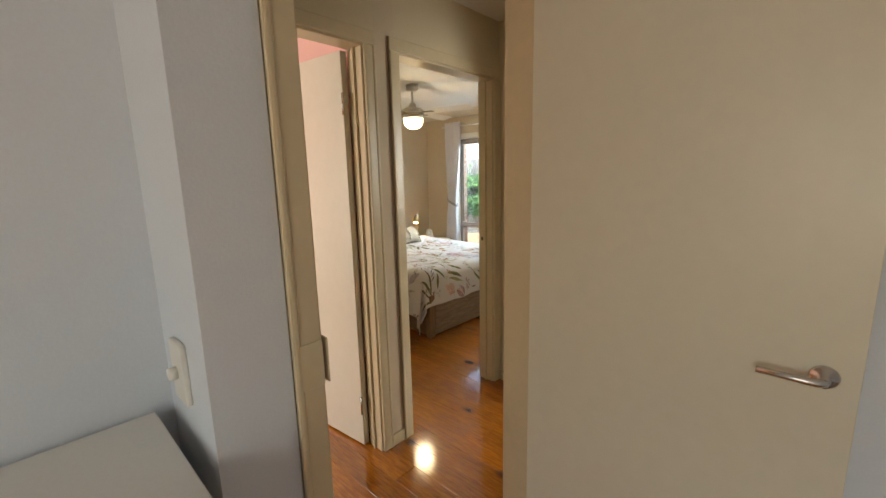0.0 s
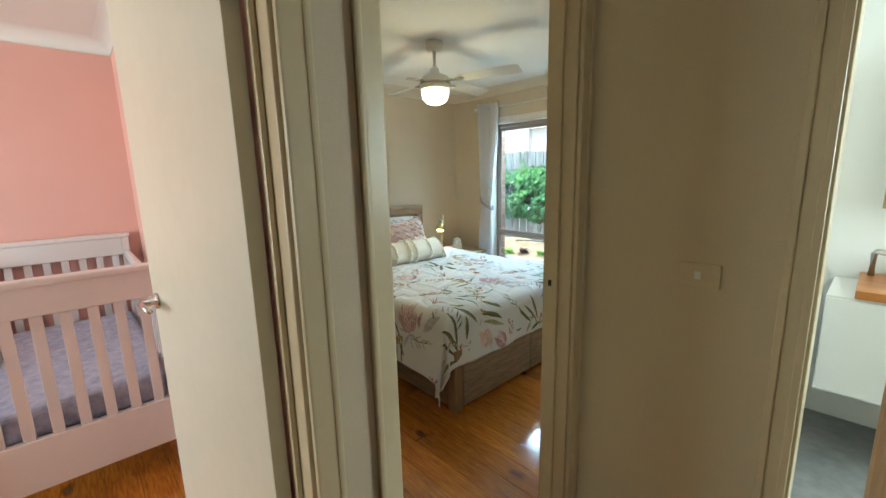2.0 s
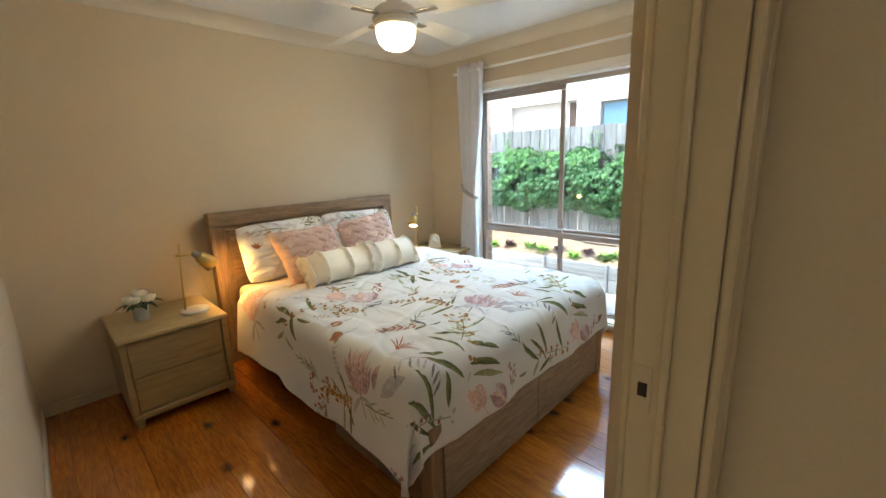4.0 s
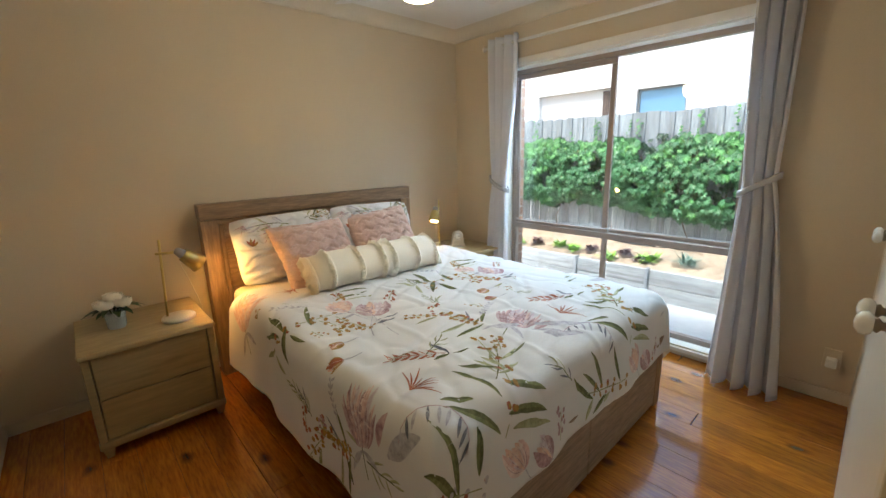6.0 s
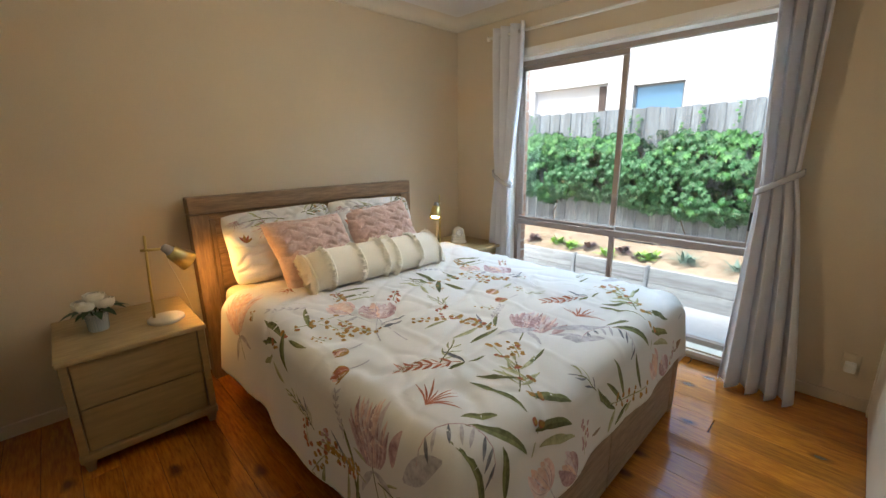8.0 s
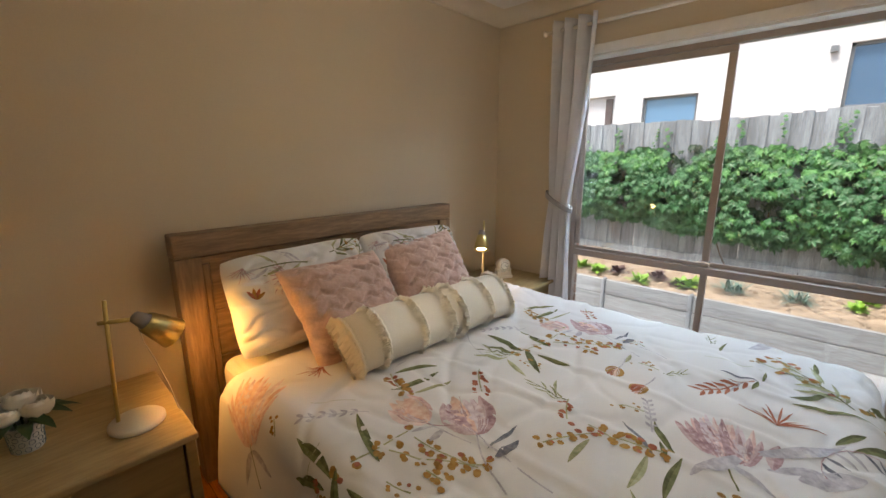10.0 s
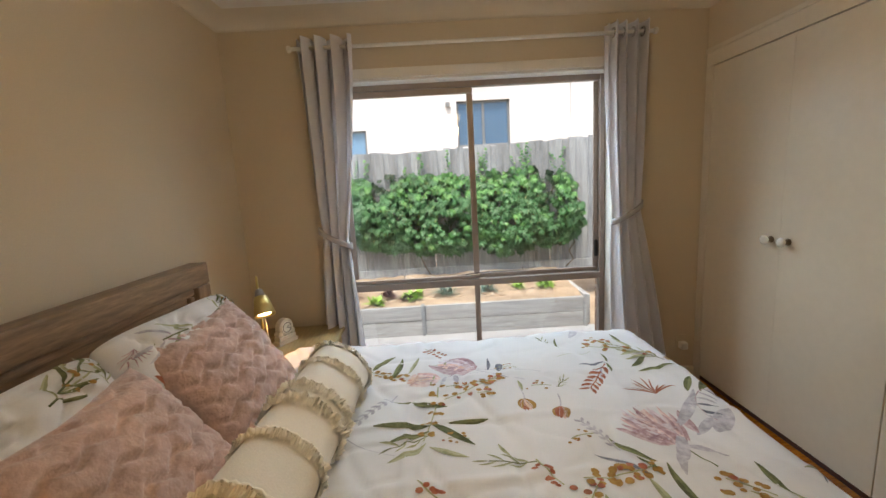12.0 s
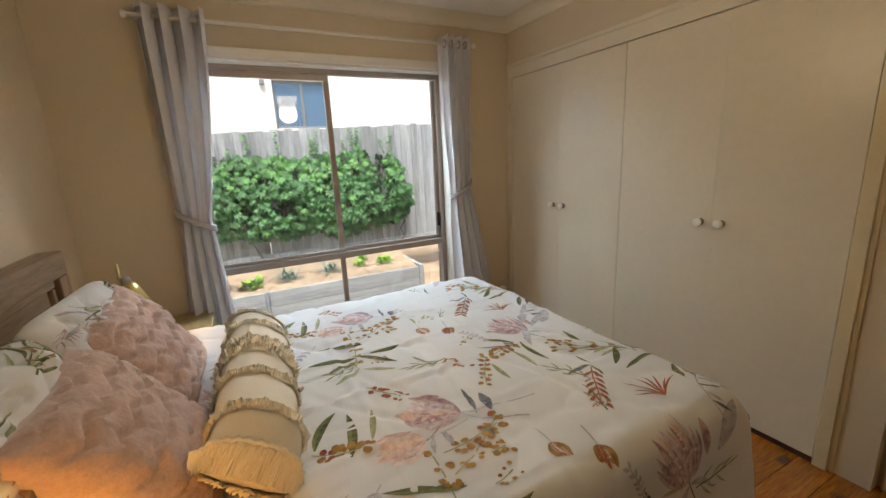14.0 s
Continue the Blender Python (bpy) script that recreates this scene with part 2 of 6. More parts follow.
def cornice(name, x0, x1, y0, y1, mat):
    """Coved cornice round a room."""
    bm = bmesh.new()
    prof = [(0, -0.09), (0.004, -0.09)] + [(0.004 + 0.082 * (1 - math.cos(a)), -0.088 + 0.086 * math.sin(a)) for a in (0.15, 0.4, 0.65, 0.9, 1.15, 1.4, 1.57)] + [(0.09, 0)]
    loops = []
    for d, h in prof:
        loops.append([bm.verts.new(p) for p in ((x0 + d, y0 + d, CZ + h), (x1 - d, y0 + d, CZ + h), (x1 - d, y1 - d, CZ + h), (x0 + d, y1 - d, CZ + h))])
    for a, b in zip(loops, loops[1:]):
        for i in range(4):
            bm.faces.new((a[i], a[(i + 1) % 4], b[(i + 1) % 4], b[i]))
    return structure(name, bm, [mat], "coved plaster cornice", "cornice", smooth=True)


COVE = material("cornice_cream", (0.70, 0.63, 0.51), 0.8, grain=0.03, scale=150, bump=0.05)
cornice("cornice_bedroom", XW, XR, YS, YN, COVE)
cornice("cornice_nursery", XW, XD, -1.5, YP, CEIL)

# ---------------------------------------------------------------- door frames, skirting, wardrobe
def frame_y(name, x0, x1, y0, y1, label):
    """Lining, stops and architraves of a doorway in a wall that runs along y."""
    ob = thing(name, label, "door frame", kind="structure")
    box_part("jamb", x0, x1, y0 - J, y0, 0, HEAD, GLOSS, ob)
    box_part("jamb", x0, x1, y1, y1 + J, 0, HEAD, GLOSS, ob)
    box_part("head", x0, x1, y0 - J, y1 + J, HEAD + 0.001, HEAD + J, GLOSS, ob)
    for sx, xa in ((-1, x0), (1, x1)):
        a, b = (xa - 0.016, xa) if sx < 0 else (xa, xa + 0.016)
        for y, s in ((y0 - 0.008, -1), (y1 + 0.008, 1)):
            ya, yb = (y - 0.062, y) if s < 0 else (y, y + 0.062)
            bm = bmesh.new()
            add_box(bm, a, b, ya, yb, 0, HEAD + 0.008)
            aw = part("architrave", bm, GLOSS, ob, bevel=0.005)
            q = (0.007 if sx > 0 else -0.007)
            w = 0.017
            ye = (ya, ya + w) if s < 0 else (yb - w, yb)
            box_part("bead", min(xa, xa + 2.9 * q), max(xa, xa + 2.9 * q), ye[0], ye[1], 0, HEAD + 0.008, GLOSS, aw, bevel=0.006)
        bm = bmesh.new()
        add_box(bm, a, b, y0 - 0.07, y1 + 0.07, HEAD + 0.009, HEAD + 0.07)
        part("architrave", bm, GLOSS, ob, bevel=0.005)
    return ob


f1 = frame_y("doorframe_bedroom", XD, XH, BD0, BD1, "cream gloss painted door frame of the bedroom")
box_part("stop", XD + 0.045, XD + 0.057, BD1 - 0.012, BD1, 0, HEAD, GLOSS, f1)
box_part("stop", XD + 0.045, XD + 0.057, BD0, BD0 + 0.012, 0, HEAD, GLOSS, f1)
box_part("strike_plate", XD + 0.008, XD + 0.034, BD1 - 0.002, BD1, 0.99, 1.07, GLOSS, f1, "painted-over strike plate")
box_part("strike_hole", XD + 0.014, XD + 0.028, BD1 - 0.004, BD1 - 0.0015, 1.018, 1.042, DARK, f1)
f2 = frame_y("doorframe_nursery", XD, XH, PD0, PD1, "cream gloss painted door frame of the nursery")
box_part("stop", XD + 0.045, XD + 0.057, PD1 - 0.012, PD1, 0, HEAD, GLOSS, f2)
f3 = frame_y("doorframe_study", XS0, XS1, SD0, SD1, "cream gloss painted door frame of the study")
box_part("stop", XS1 - 0.057, XS1 - 0.045, SD0, SD0 + 0.012, 0, HEAD, GLOSS, f3)
box_part("strike_plate", XS1 - 0.04, XS1 + 0.0175, SD0 - 0.001, SD0 + 0.003, 1.045, 1.14, GLOSS, f3, "painted-over strike plate")
box_part("strike_face", XS1 + 0.0165, XS1 + 0.020, SD0 - 0.062, SD0 - 0.010, 1.045, 1.14, GLOSS, f3)
f4 = thing("doorframe_bathroom", "cream gloss painted door frame of the bathroom", "door frame", kind="structure")
box_part("jamb", BX0 - J, BX0, YE, YE + 0.1, 0, HEAD, GLOSS, f4)
box_part("jamb", BX1, BX1 + J, YE, YE + 0.1, 0, HEAD, GLOSS, f4)
box_part("head", BX0 - J, BX1 + J, YE, YE + 0.1, HEAD, HEAD + J, GLOSS, f4)
box_part("architrave", BX0 - 0.072, BX0 - 0.008, YE - 0.016, YE, 0, HEAD + 0.008, GLOSS, f4, bevel=0.005)
box_part("bead", BX0 - 0.074, BX0 - 0.055, YE - 0.024, YE - 0.015, 0, HEAD + 0.008, GLOSS, f4, bevel=0.004)
box_part("bead", BX0 - 0.026, BX0 - 0.008, YE - 0.020, YE - 0.015, 0, HEAD + 0.008, GLOSS, f4, bevel=0.002)
box_part("architrave", BX1 + 0.008, BX1 + 0.072, YE - 0.016, YE, 0, HEAD + 0.008, GLOSS, f4, bevel=0.005)
box_part("architrave", BX0 - 0.072, BX1 + 0.072, YE - 0.016, YE, HEAD + 0.009, HEAD + 0.07, GLOSS, f4, bevel=0.005)


def lever(parent, m, flip=1):
    """Round rose and a bent lever, in the space of the leaf: out along -y, lever along -x times flip."""
    bm = bmesh.new()
    lathe(bm, [(0.026, 0.0), (0.027, -0.004), (0.024, -0.010), (0.012, -0.012), (0.011, -0.045)], 24, (0, 0, 0), 'y')
    bmesh.ops.transform(bm, matrix=m, verts=list(bm.verts))
    rose = part("handle", bm, CHROME, parent, "brushed chrome lever handle", smooth=True)
    bm = bmesh.new()
    tube(bm, [(0, -0.030, 0), (0, -0.043, 0), (-0.012 * flip, -0.050, 0), (-0.05 * flip, -0.051, 0), (-0.118 * flip, -0.050, 0)], [0.010, 0.010, 0.0095, 0.0085, 0.008], 10)
    bmesh.ops.transform(bm, matrix=m, verts=list(bm.verts))
    part("lever", bm, CHROME, rose, smooth=True)


def leaf_door(name, label, m, width, hz):
    """A flush door, hinged at its own origin, running along +x with faces at y 0 and 0.035."""
    ob = thing(name, label, "door", m)
    box_part("leaf", 0, width, 0, 0.035, 0.012, HEAD - 0.006, DOORW, ob, bevel=0.002)
    lever(ob, Matrix.Translation((width - 0.06, 0, hz)))
    lever(ob, Matrix.Translation((width - 0.06, 0.035, hz)) @ Matrix.Diagonal((1, -1, 1, 1)))
    box_part("latch_plate", width - 0.0005, width + 0.001, 0.007, 0.028, 0.97, 1.07, CHROME, ob, "steel latch plate")
    for z in (0.2, 1.75):
        bm = bmesh.new()
        lathe(bm, [(0.006, z), (0.006, z + 0.10)], 10, (-0.004, 0.040, 0))
        part("hinge", bm, CHROME, ob, smooth=True)
    return ob


leaf_door("door_nursery", "white painted flush door standing open into the nursery", pose(XD - 0.006, PD1 - 0.004, 0, 0, 0, 185.4), 0.825, 1.05)
leaf_door("door_study", "cream white flush door with lever handle, open against the wall", pose(XS1 + 0.004, SD1 - 0.030, 0, 0, 0, 0.3), 0.815, 0.99)


def skirting(name, runs, label="low cream painted skirting board", mat=None):
    bm = bmesh.new()
    for a in runs:
        add_box(bm, *a, 0.0, 0.068)
    return structure(name, bm, [mat or GLOSS], label, "skirting", bevel=0.004)


skirting("baseboard_bedroom", mat=WALL, runs=[(XW, XW + 0.014, YS + 0.014, YN - 0.014), (XW, XD - 0.02, YS, YS + 0.014), (XW, WX0 - 0.066, YN - 0.014, YN), (WX1 + 0.066, XR, YN - 0.014, YN), (WX0 - 0.03, WX1 + 0.03, YN - 0.012, YN - 0.001)])
skirting("baseboard_hall", [(XH + 0.02, BX0 - 0.075, YE - 0.014, YE), (XH, XH + 0.014, PD1 + 0.071, BD0 - 0.071)])
skirting("baseboard_nursery", [(XW, XW + 0.014, -1.5, YP - 0.014), (XW, XD - 0.02, YP - 0.014, YP)])

KNOBW = material("white_porcelain", (0.85, 0.83, 0.78), 0.2, grain=0.02, scale=50, coat=0.3)
BRASSD = material("tarnished_metal", (0.28, 0.23, 0.17), 0.35, 1.0, grain=0.1, scale=90)
ward = thing("wardrobe", "built-in wardrobe with four flush cream doors and white knobs", "wardrobe")
edges = [2.615, 3.135, 3.68, 4.205, 4.745]
for i, (a, b) in enumerate(zip(edges, edges[1:])):
    d = box_part("door", XR, XR + 0.018, a + (0.0022 if i == 2 else 0.0001), b - (0.0022 if i == 1 else 0.0001), 0.030, 1.968, WARDW, ward, bevel=0.0015 if i in (1, 2) else 0.0006)
    ky = (b - 0.050) if i in (0, 2) else (a + 0.050)
    bm = bmesh.new()
    lathe(bm, [(0.017, 0), (0.017, -0.004), (0.010, -0.007), (0.008, -0.014), (0.015, -0.020), (0.012, -0.026)], 16, (XR, ky, 1.008), 'x')
    kb = part("knob", bm, BRASSD, d, smooth=True)
    bm = bmesh.new()
    lathe(bm, [(0.006, -0.023), (0.018, -0.027), (0.0235, -0.035), (0.022, -0.044), (0.013, -0.051), (0.002, -0.053)], 20, (XR, ky, 1.008), 'x')
    part("knob_cap", bm, KNOBW, kb, "white porcelain knob", smooth=True)
box_part("carcass", XR + 0.020, -0.96, 2.616, WD1 - 0.004, 0.0, 1.99, DARK, ward)
box_part("frame_rail", XR - 0.003, XR + 0.018, 2.616, WD1, 1.973, 2.078, WARDW, ward)
box_part("frame_stile", XR - 0.003, XR + 0.018, 4.748, WD1, 0.0, 1.972, WARDW, ward)
box_part("top_bead", XR - 0.012, XR - 0.002, 2.616, WD1, 2.052, 2.078, WARDW, ward)
box_part("plinth", XR + 0.004, XR + 0.018, 2.616, 4.747, 0.0, 0.026, material("dark_red_timber", (0.07, 0.02, 0.012), 0.4, grain=0.2, scale=20), ward, "dark red timber plinth")
bm = bmesh.new()
add_box(bm, XR + 0.003, XR + 0.03, 2.545, 2.6135, 0, CZ - 0.005)
add_box(bm, XR - 0.008, XR + 0.004, 2.562, 2.612, 0, 2.08)
structure("trim_wardrobe_end", bm, [GLOSS], "cream painted timber end trim beside the wardrobe", "trim", bevel=0.004)

# ---------------------------------------------------------------- bed
OAK = material("greyed_oak", (0.25, 0.165, 0.10), 0.5, grain=0.3, scale=9, stretch=(1.5, 12, 12), bump=0.06, second=(0.15, 0.09, 0.05), big=3)
OAKY = material("greyed_oak_along_y", (0.28, 0.18, 0.10), 0.5, grain=0.3, scale=9, stretch=(12, 1.5, 12), bump=0.06, second=(0.19, 0.12, 0.064), big=3)
OAKZ = material("greyed_oak_upright", (0.28, 0.18, 0.10), 0.5, grain=0.3, scale=9, stretch=(12, 12, 1.5), bump=0.06, second=(0.20, 0.125, 0.07), big=3)
LINEN = material("white_cotton", (0.71, 0.71, 0.72), 0.85, grain=0.03, scale=260, bump=0.08, sheen=0.15, big=4)
SHEET = material("cream_sheet", (0.76, 0.70, 0.60), 0.85, grain=0.03, scale=200, bump=0.06)
FUR = material("pink_plush", (0.62, 0.425, 0.36), 0.9, grain=0.16, scale=70, bump=0.5, sheen=0.5, big=9)
CREAM = material("cream_woven_cotton", (0.84, 0.79, 0.68), 0.9, grain=0.06, scale=220, bump=0.25, sheen=0.15)
FRINGE = material("cream_cotton_fringe", (0.92, 0.87, 0.75), 0.95, grain=0.06, scale=150)

bed = thing("bed", "queen bed with greyed oak frame and panelled headboard", "bed")
HX, BY0, BY1 = -4.238, 2.615, 4.16
HY0, HY1, HZ = 2.53, 4.085, 1.093
hb = box_part("headboard", HX - 0.075, HX - 0.045, HY0 + 0.08, HY1 - 0.08, 0.20, HZ - 0.08, OAKY, bed)
box_part("side_post", HX - 0.085, HX, HY0, HY0 + 0.095, 0, HZ - 0.095, OAKZ, hb, bevel=0.006)
box_part("side_post", HX - 0.085, HX, HY1 - 0.095, HY1, 0, HZ - 0.095, OAKZ, hb, bevel=0.006)
box_part("top_rail", HX - 0.085, HX, HY0, HY1, HZ - 0.093, HZ, OAKY, hb, bevel=0.006)
box_part("moulding", HX - 0.05, HX - 0.018, HY0 + 0.095, HY1 - 0.095, HZ - 0.128, HZ - 0.096, OAKY, hb, bevel=0.008)
box_part("moulding", HX - 0.05, HX - 0.018, HY0 + 0.097, HY0 + 0.128, 0.30, HZ - 0.13, OAKZ, hb, bevel=0.008)
box_part("moulding", HX - 0.05, HX - 0.018, HY1 - 0.128, HY1 - 0.097, 0.30, HZ - 0.13, OAKZ, hb, bevel=0.008)
for i in range(3):
    box_part("panel_board", HX - 0.046, HX - 0.034, HY0 + 0.13, HY1 - 0.13, 0.34 + 0.21 * i, 0.545 + 0.21 * i, OAKY, hb)
box_part("side_rail", -4.21, -2.27, BY0, BY0 + 0.03, 0.12, 0.40, OAK, bed)
box_part("side_rail", -4.21, -2.27, BY1 - 0.03, BY1, 0.12, 0.40, OAK, bed)
box_part("underbed_drawer", -2.95, -2.30, BY0 + 0.005, BY0 + 0.05, 0.02, 0.118, OAK, bed)
# foot end and its drawer fronts in a paler oak than the rails
OAKF = material("paler_oak_foot", (0.33, 0.25, 0.175), 0.55, grain=0.25, scale=9, stretch=(12, 1.5, 12), bump=0.06, second=(0.22, 0.16, 0.11), big=3)
foot = box_part("foot_end", -2.275, -2.235, BY0 + 0.01, BY1 - 0.01, 0.012, 0.40, OAKF, bed)
box_part("corner_post", -2.285, -2.222, BY0 - 0.004, BY0 + 0.065, 0, 0.40, OAKZ, foot, bevel=0.005)
box_part("corner_post", -2.285, -2.222, BY1 - 0.065, BY1 + 0.004, 0, 0.40, OAKZ, foot, bevel=0.005)
mid = 0.5 * (BY0 + BY1)
for a, b in ((BY0 + 0.072, mid - 0.003), (mid + 0.003, BY1 - 0.072)):
    box_part("drawer_front", -2.236, -2.222, a, b, 0.02, 0.37, OAKF, foot, bevel=0.004)
box_part("mattress", -4.18, -2.26, BY0 + 0.01, BY1 - 0.01, 0.38, 0.585, SHEET, bed, "cream fitted sheet over the mattress", bevel=0.05, segments=4)

# ------------------------------------------------ duvet: an unrolled cloth laid over the mattress
XF, YC, HWD, ZT, RF = -2.330, 3.385, 0.735, 0.628, 0.10


PRESS_Y, PRESS_X = (2.93, 3.20, 3.47, 3.74), (-3.32, -2.95, -2.58)  # lines left by folding


def fold(d):
    """Run and drop of cloth that passes an edge by d."""
    if d <= 0:
        return d, 0.0
    if d < RF * math.pi / 2:
        return RF * math.sin(d / RF), RF * (1 - math.cos(d / RF))
    e = d - RF * math.pi / 2
    return RF + 0.10 * e, RF + 0.985 * e


def cloth(X, Y, lift=0.0):
    """Where the point (X, Y) of the unrolled duvet lies."""
    hx, dx = fold(X - XF)
    s = 1 if Y > YC else -1
    hy, dy = fold(abs(Y - YC) - HWD)
    x, y, z = XF + hx, YC + s * (HWD + hy), ZT - (dx ** 1.4 + dy ** 1.4) ** (1 / 1.4)
    over = min(1.0, max(0.0, abs(Y - YC) - HWD - 0.1) / 0.25)
    overx = min(1.0, max(0.0, X - XF - 0.1) / 0.2)
    y += s * over * (0.012 * math.sin(8.0 * X + 1.0) + 0.006 * math.sin(19 * X + 0.4))
    x += overx * (0.008 * math.sin(9 * Y) + 0.004 * math.sin(21 * Y))
    corner = over * overx
    x -= 0.11 * corner
    y -= s * 0.03 * corner
    n = noise.noise(Vector((X * 2.3, Y * 2.3, 1.7))) * 0.016 + noise.noise(Vector((X * 7, Y * 5, 4.1))) * 0.006
    crease = abs(noise.noise(Vector((X * 4.0 + Y * 1.5, Y * 2.2, 8.3))))
    n -= 0.010 * max(0.0, 1 - crease * 9)
    fine_crease = abs(noise.noise(Vector((X * 3.1 - Y * 2.4, X * 1.2 + Y * 6.0, 3.3))))
    n -= 0.006 * max(0.0, 1 - fine_crease * 12)
    for c in PRESS_Y:
        n += 0.006 * max(0.0, 1 - abs(Y - c - 0.012 * math.sin(5 * X + c)) / 0.022)
    for c in PRESS_X:
        n += 0.005 * max(0.0, 1 - abs(X - c - 0.010 * math.sin(6 * Y + c)) / 0.022)
    ends = min(1.0, (abs(-3.97 - X)) / 0.06)
    z += n * (1 - 0.6 * max(over, overx)) - 0.03 * (1 - ends) + lift
    if z < 0.03:
        x += 0.5 * (0.03 - z)
        y += s * 0.3 * (0.03 - z)
        z = 0.03 + 0.1 * (z - 0.03) if z > -0.2 else 0.01
    return Vector((x, y, z))


def cloth_at(X, Y, off):
    e = 0.004
    X, Y = min(max(X, X0 + 0.006), X1 - 0.006), min(max(Y, Y0 + 0.006), Y1 - 0.006)
    p = cloth(X, Y)
    nrm = (cloth(X + e, Y) - cloth(X - e, Y)).cross(cloth(X, Y + e) - cloth(X, Y - e))
    nrm.normalize()
    return p + nrm * off


bm = bmesh.new()
NX, NY = 170, 200
X0, X1, Y0, Y1 = -3.97, XF + 0.385, YC - HWD - 0.47, YC + HWD + 0.45
grid = []
for i in range(NX + 1):
    row = []
    u = i / NX
    for j in range(NY + 1):
        v = j / NY
        Y = Y0 + (Y1 - Y0) * v
        row.append(bm.verts.new(cloth(X0 + (X1 - X0) * u, Y)))
    grid.append(row)
for i in range(NX):
    for j in range(NY):
        bm.faces.new((grid[i][j], grid[i + 1][j], grid[i + 1][j + 1], grid[i][j + 1]))
duvet = new("duvet", mesh_of("duvet", bm, LINEN, smooth=True))
tagged(duvet, "white cotton duvet with a native wildflower print, draped over the bed", "duvet")
so = duvet.modifiers.new("thickness", 'SOLIDIFY')
so.thickness, so.offset = 0.022, -1


def ink(name, colour, other):
    return material("print_" + name, colour, 0.9, grain=0.2, scale=55, second=other, big=14)


INKS = [ink("olive", (0.075, 0.085, 0.03), (0.17, 0.18, 0.08)), ink("dusty_pink", (0.60, 0.37, 0.36), (0.76, 0.59, 0.57)),
        ink("mustard", (0.30, 0.155, 0.030), (0.44, 0.27, 0.08)), ink("rust", (0.30, 0.085, 0.045), (0.45, 0.17, 0.10)),
        ink("lavender_grey", (0.38, 0.37, 0.43), (0.60, 0.59, 0.63)), ink("plum", (0.30, 0.17, 0.20), (0.56, 0.40, 0.42)),
        ink("lilac", (0.56, 0.46, 0.53), (0.74, 0.67, 0.70)), ink("pale_sage", (0.25, 0.27, 0.14), (0.42, 0.42, 0.26)),
        ink("peach", (0.66, 0.40, 0.32), (0.78, 0.62, 0.54)), ink("slate", (0.11, 0.12, 0.16), (0.24, 0.25, 0.29)),
        ink("olive_light", (0.13, 0.15, 0.055), (0.24, 0.26, 0.12)), ink("sage_light", (0.36, 0.38, 0.22), (0.50, 0.51, 0.36)), ink("rose_light", (0.72, 0.55, 0.53), (0.80, 0.70, 0.68)), ink("plum_light", (0.46, 0.31, 0.34), (0.66, 0.54, 0.56))]
LIT_HALF = {0: 10, 7: 11, 1: 12, 5: 13}   # the paler half of a painted leaf or petal
OLIVE, DPINK, MUST, RUST, LAVG, PLUM, LILAC, SAGE, PEACH, SLATE = range(10)
pen = random.Random(4)


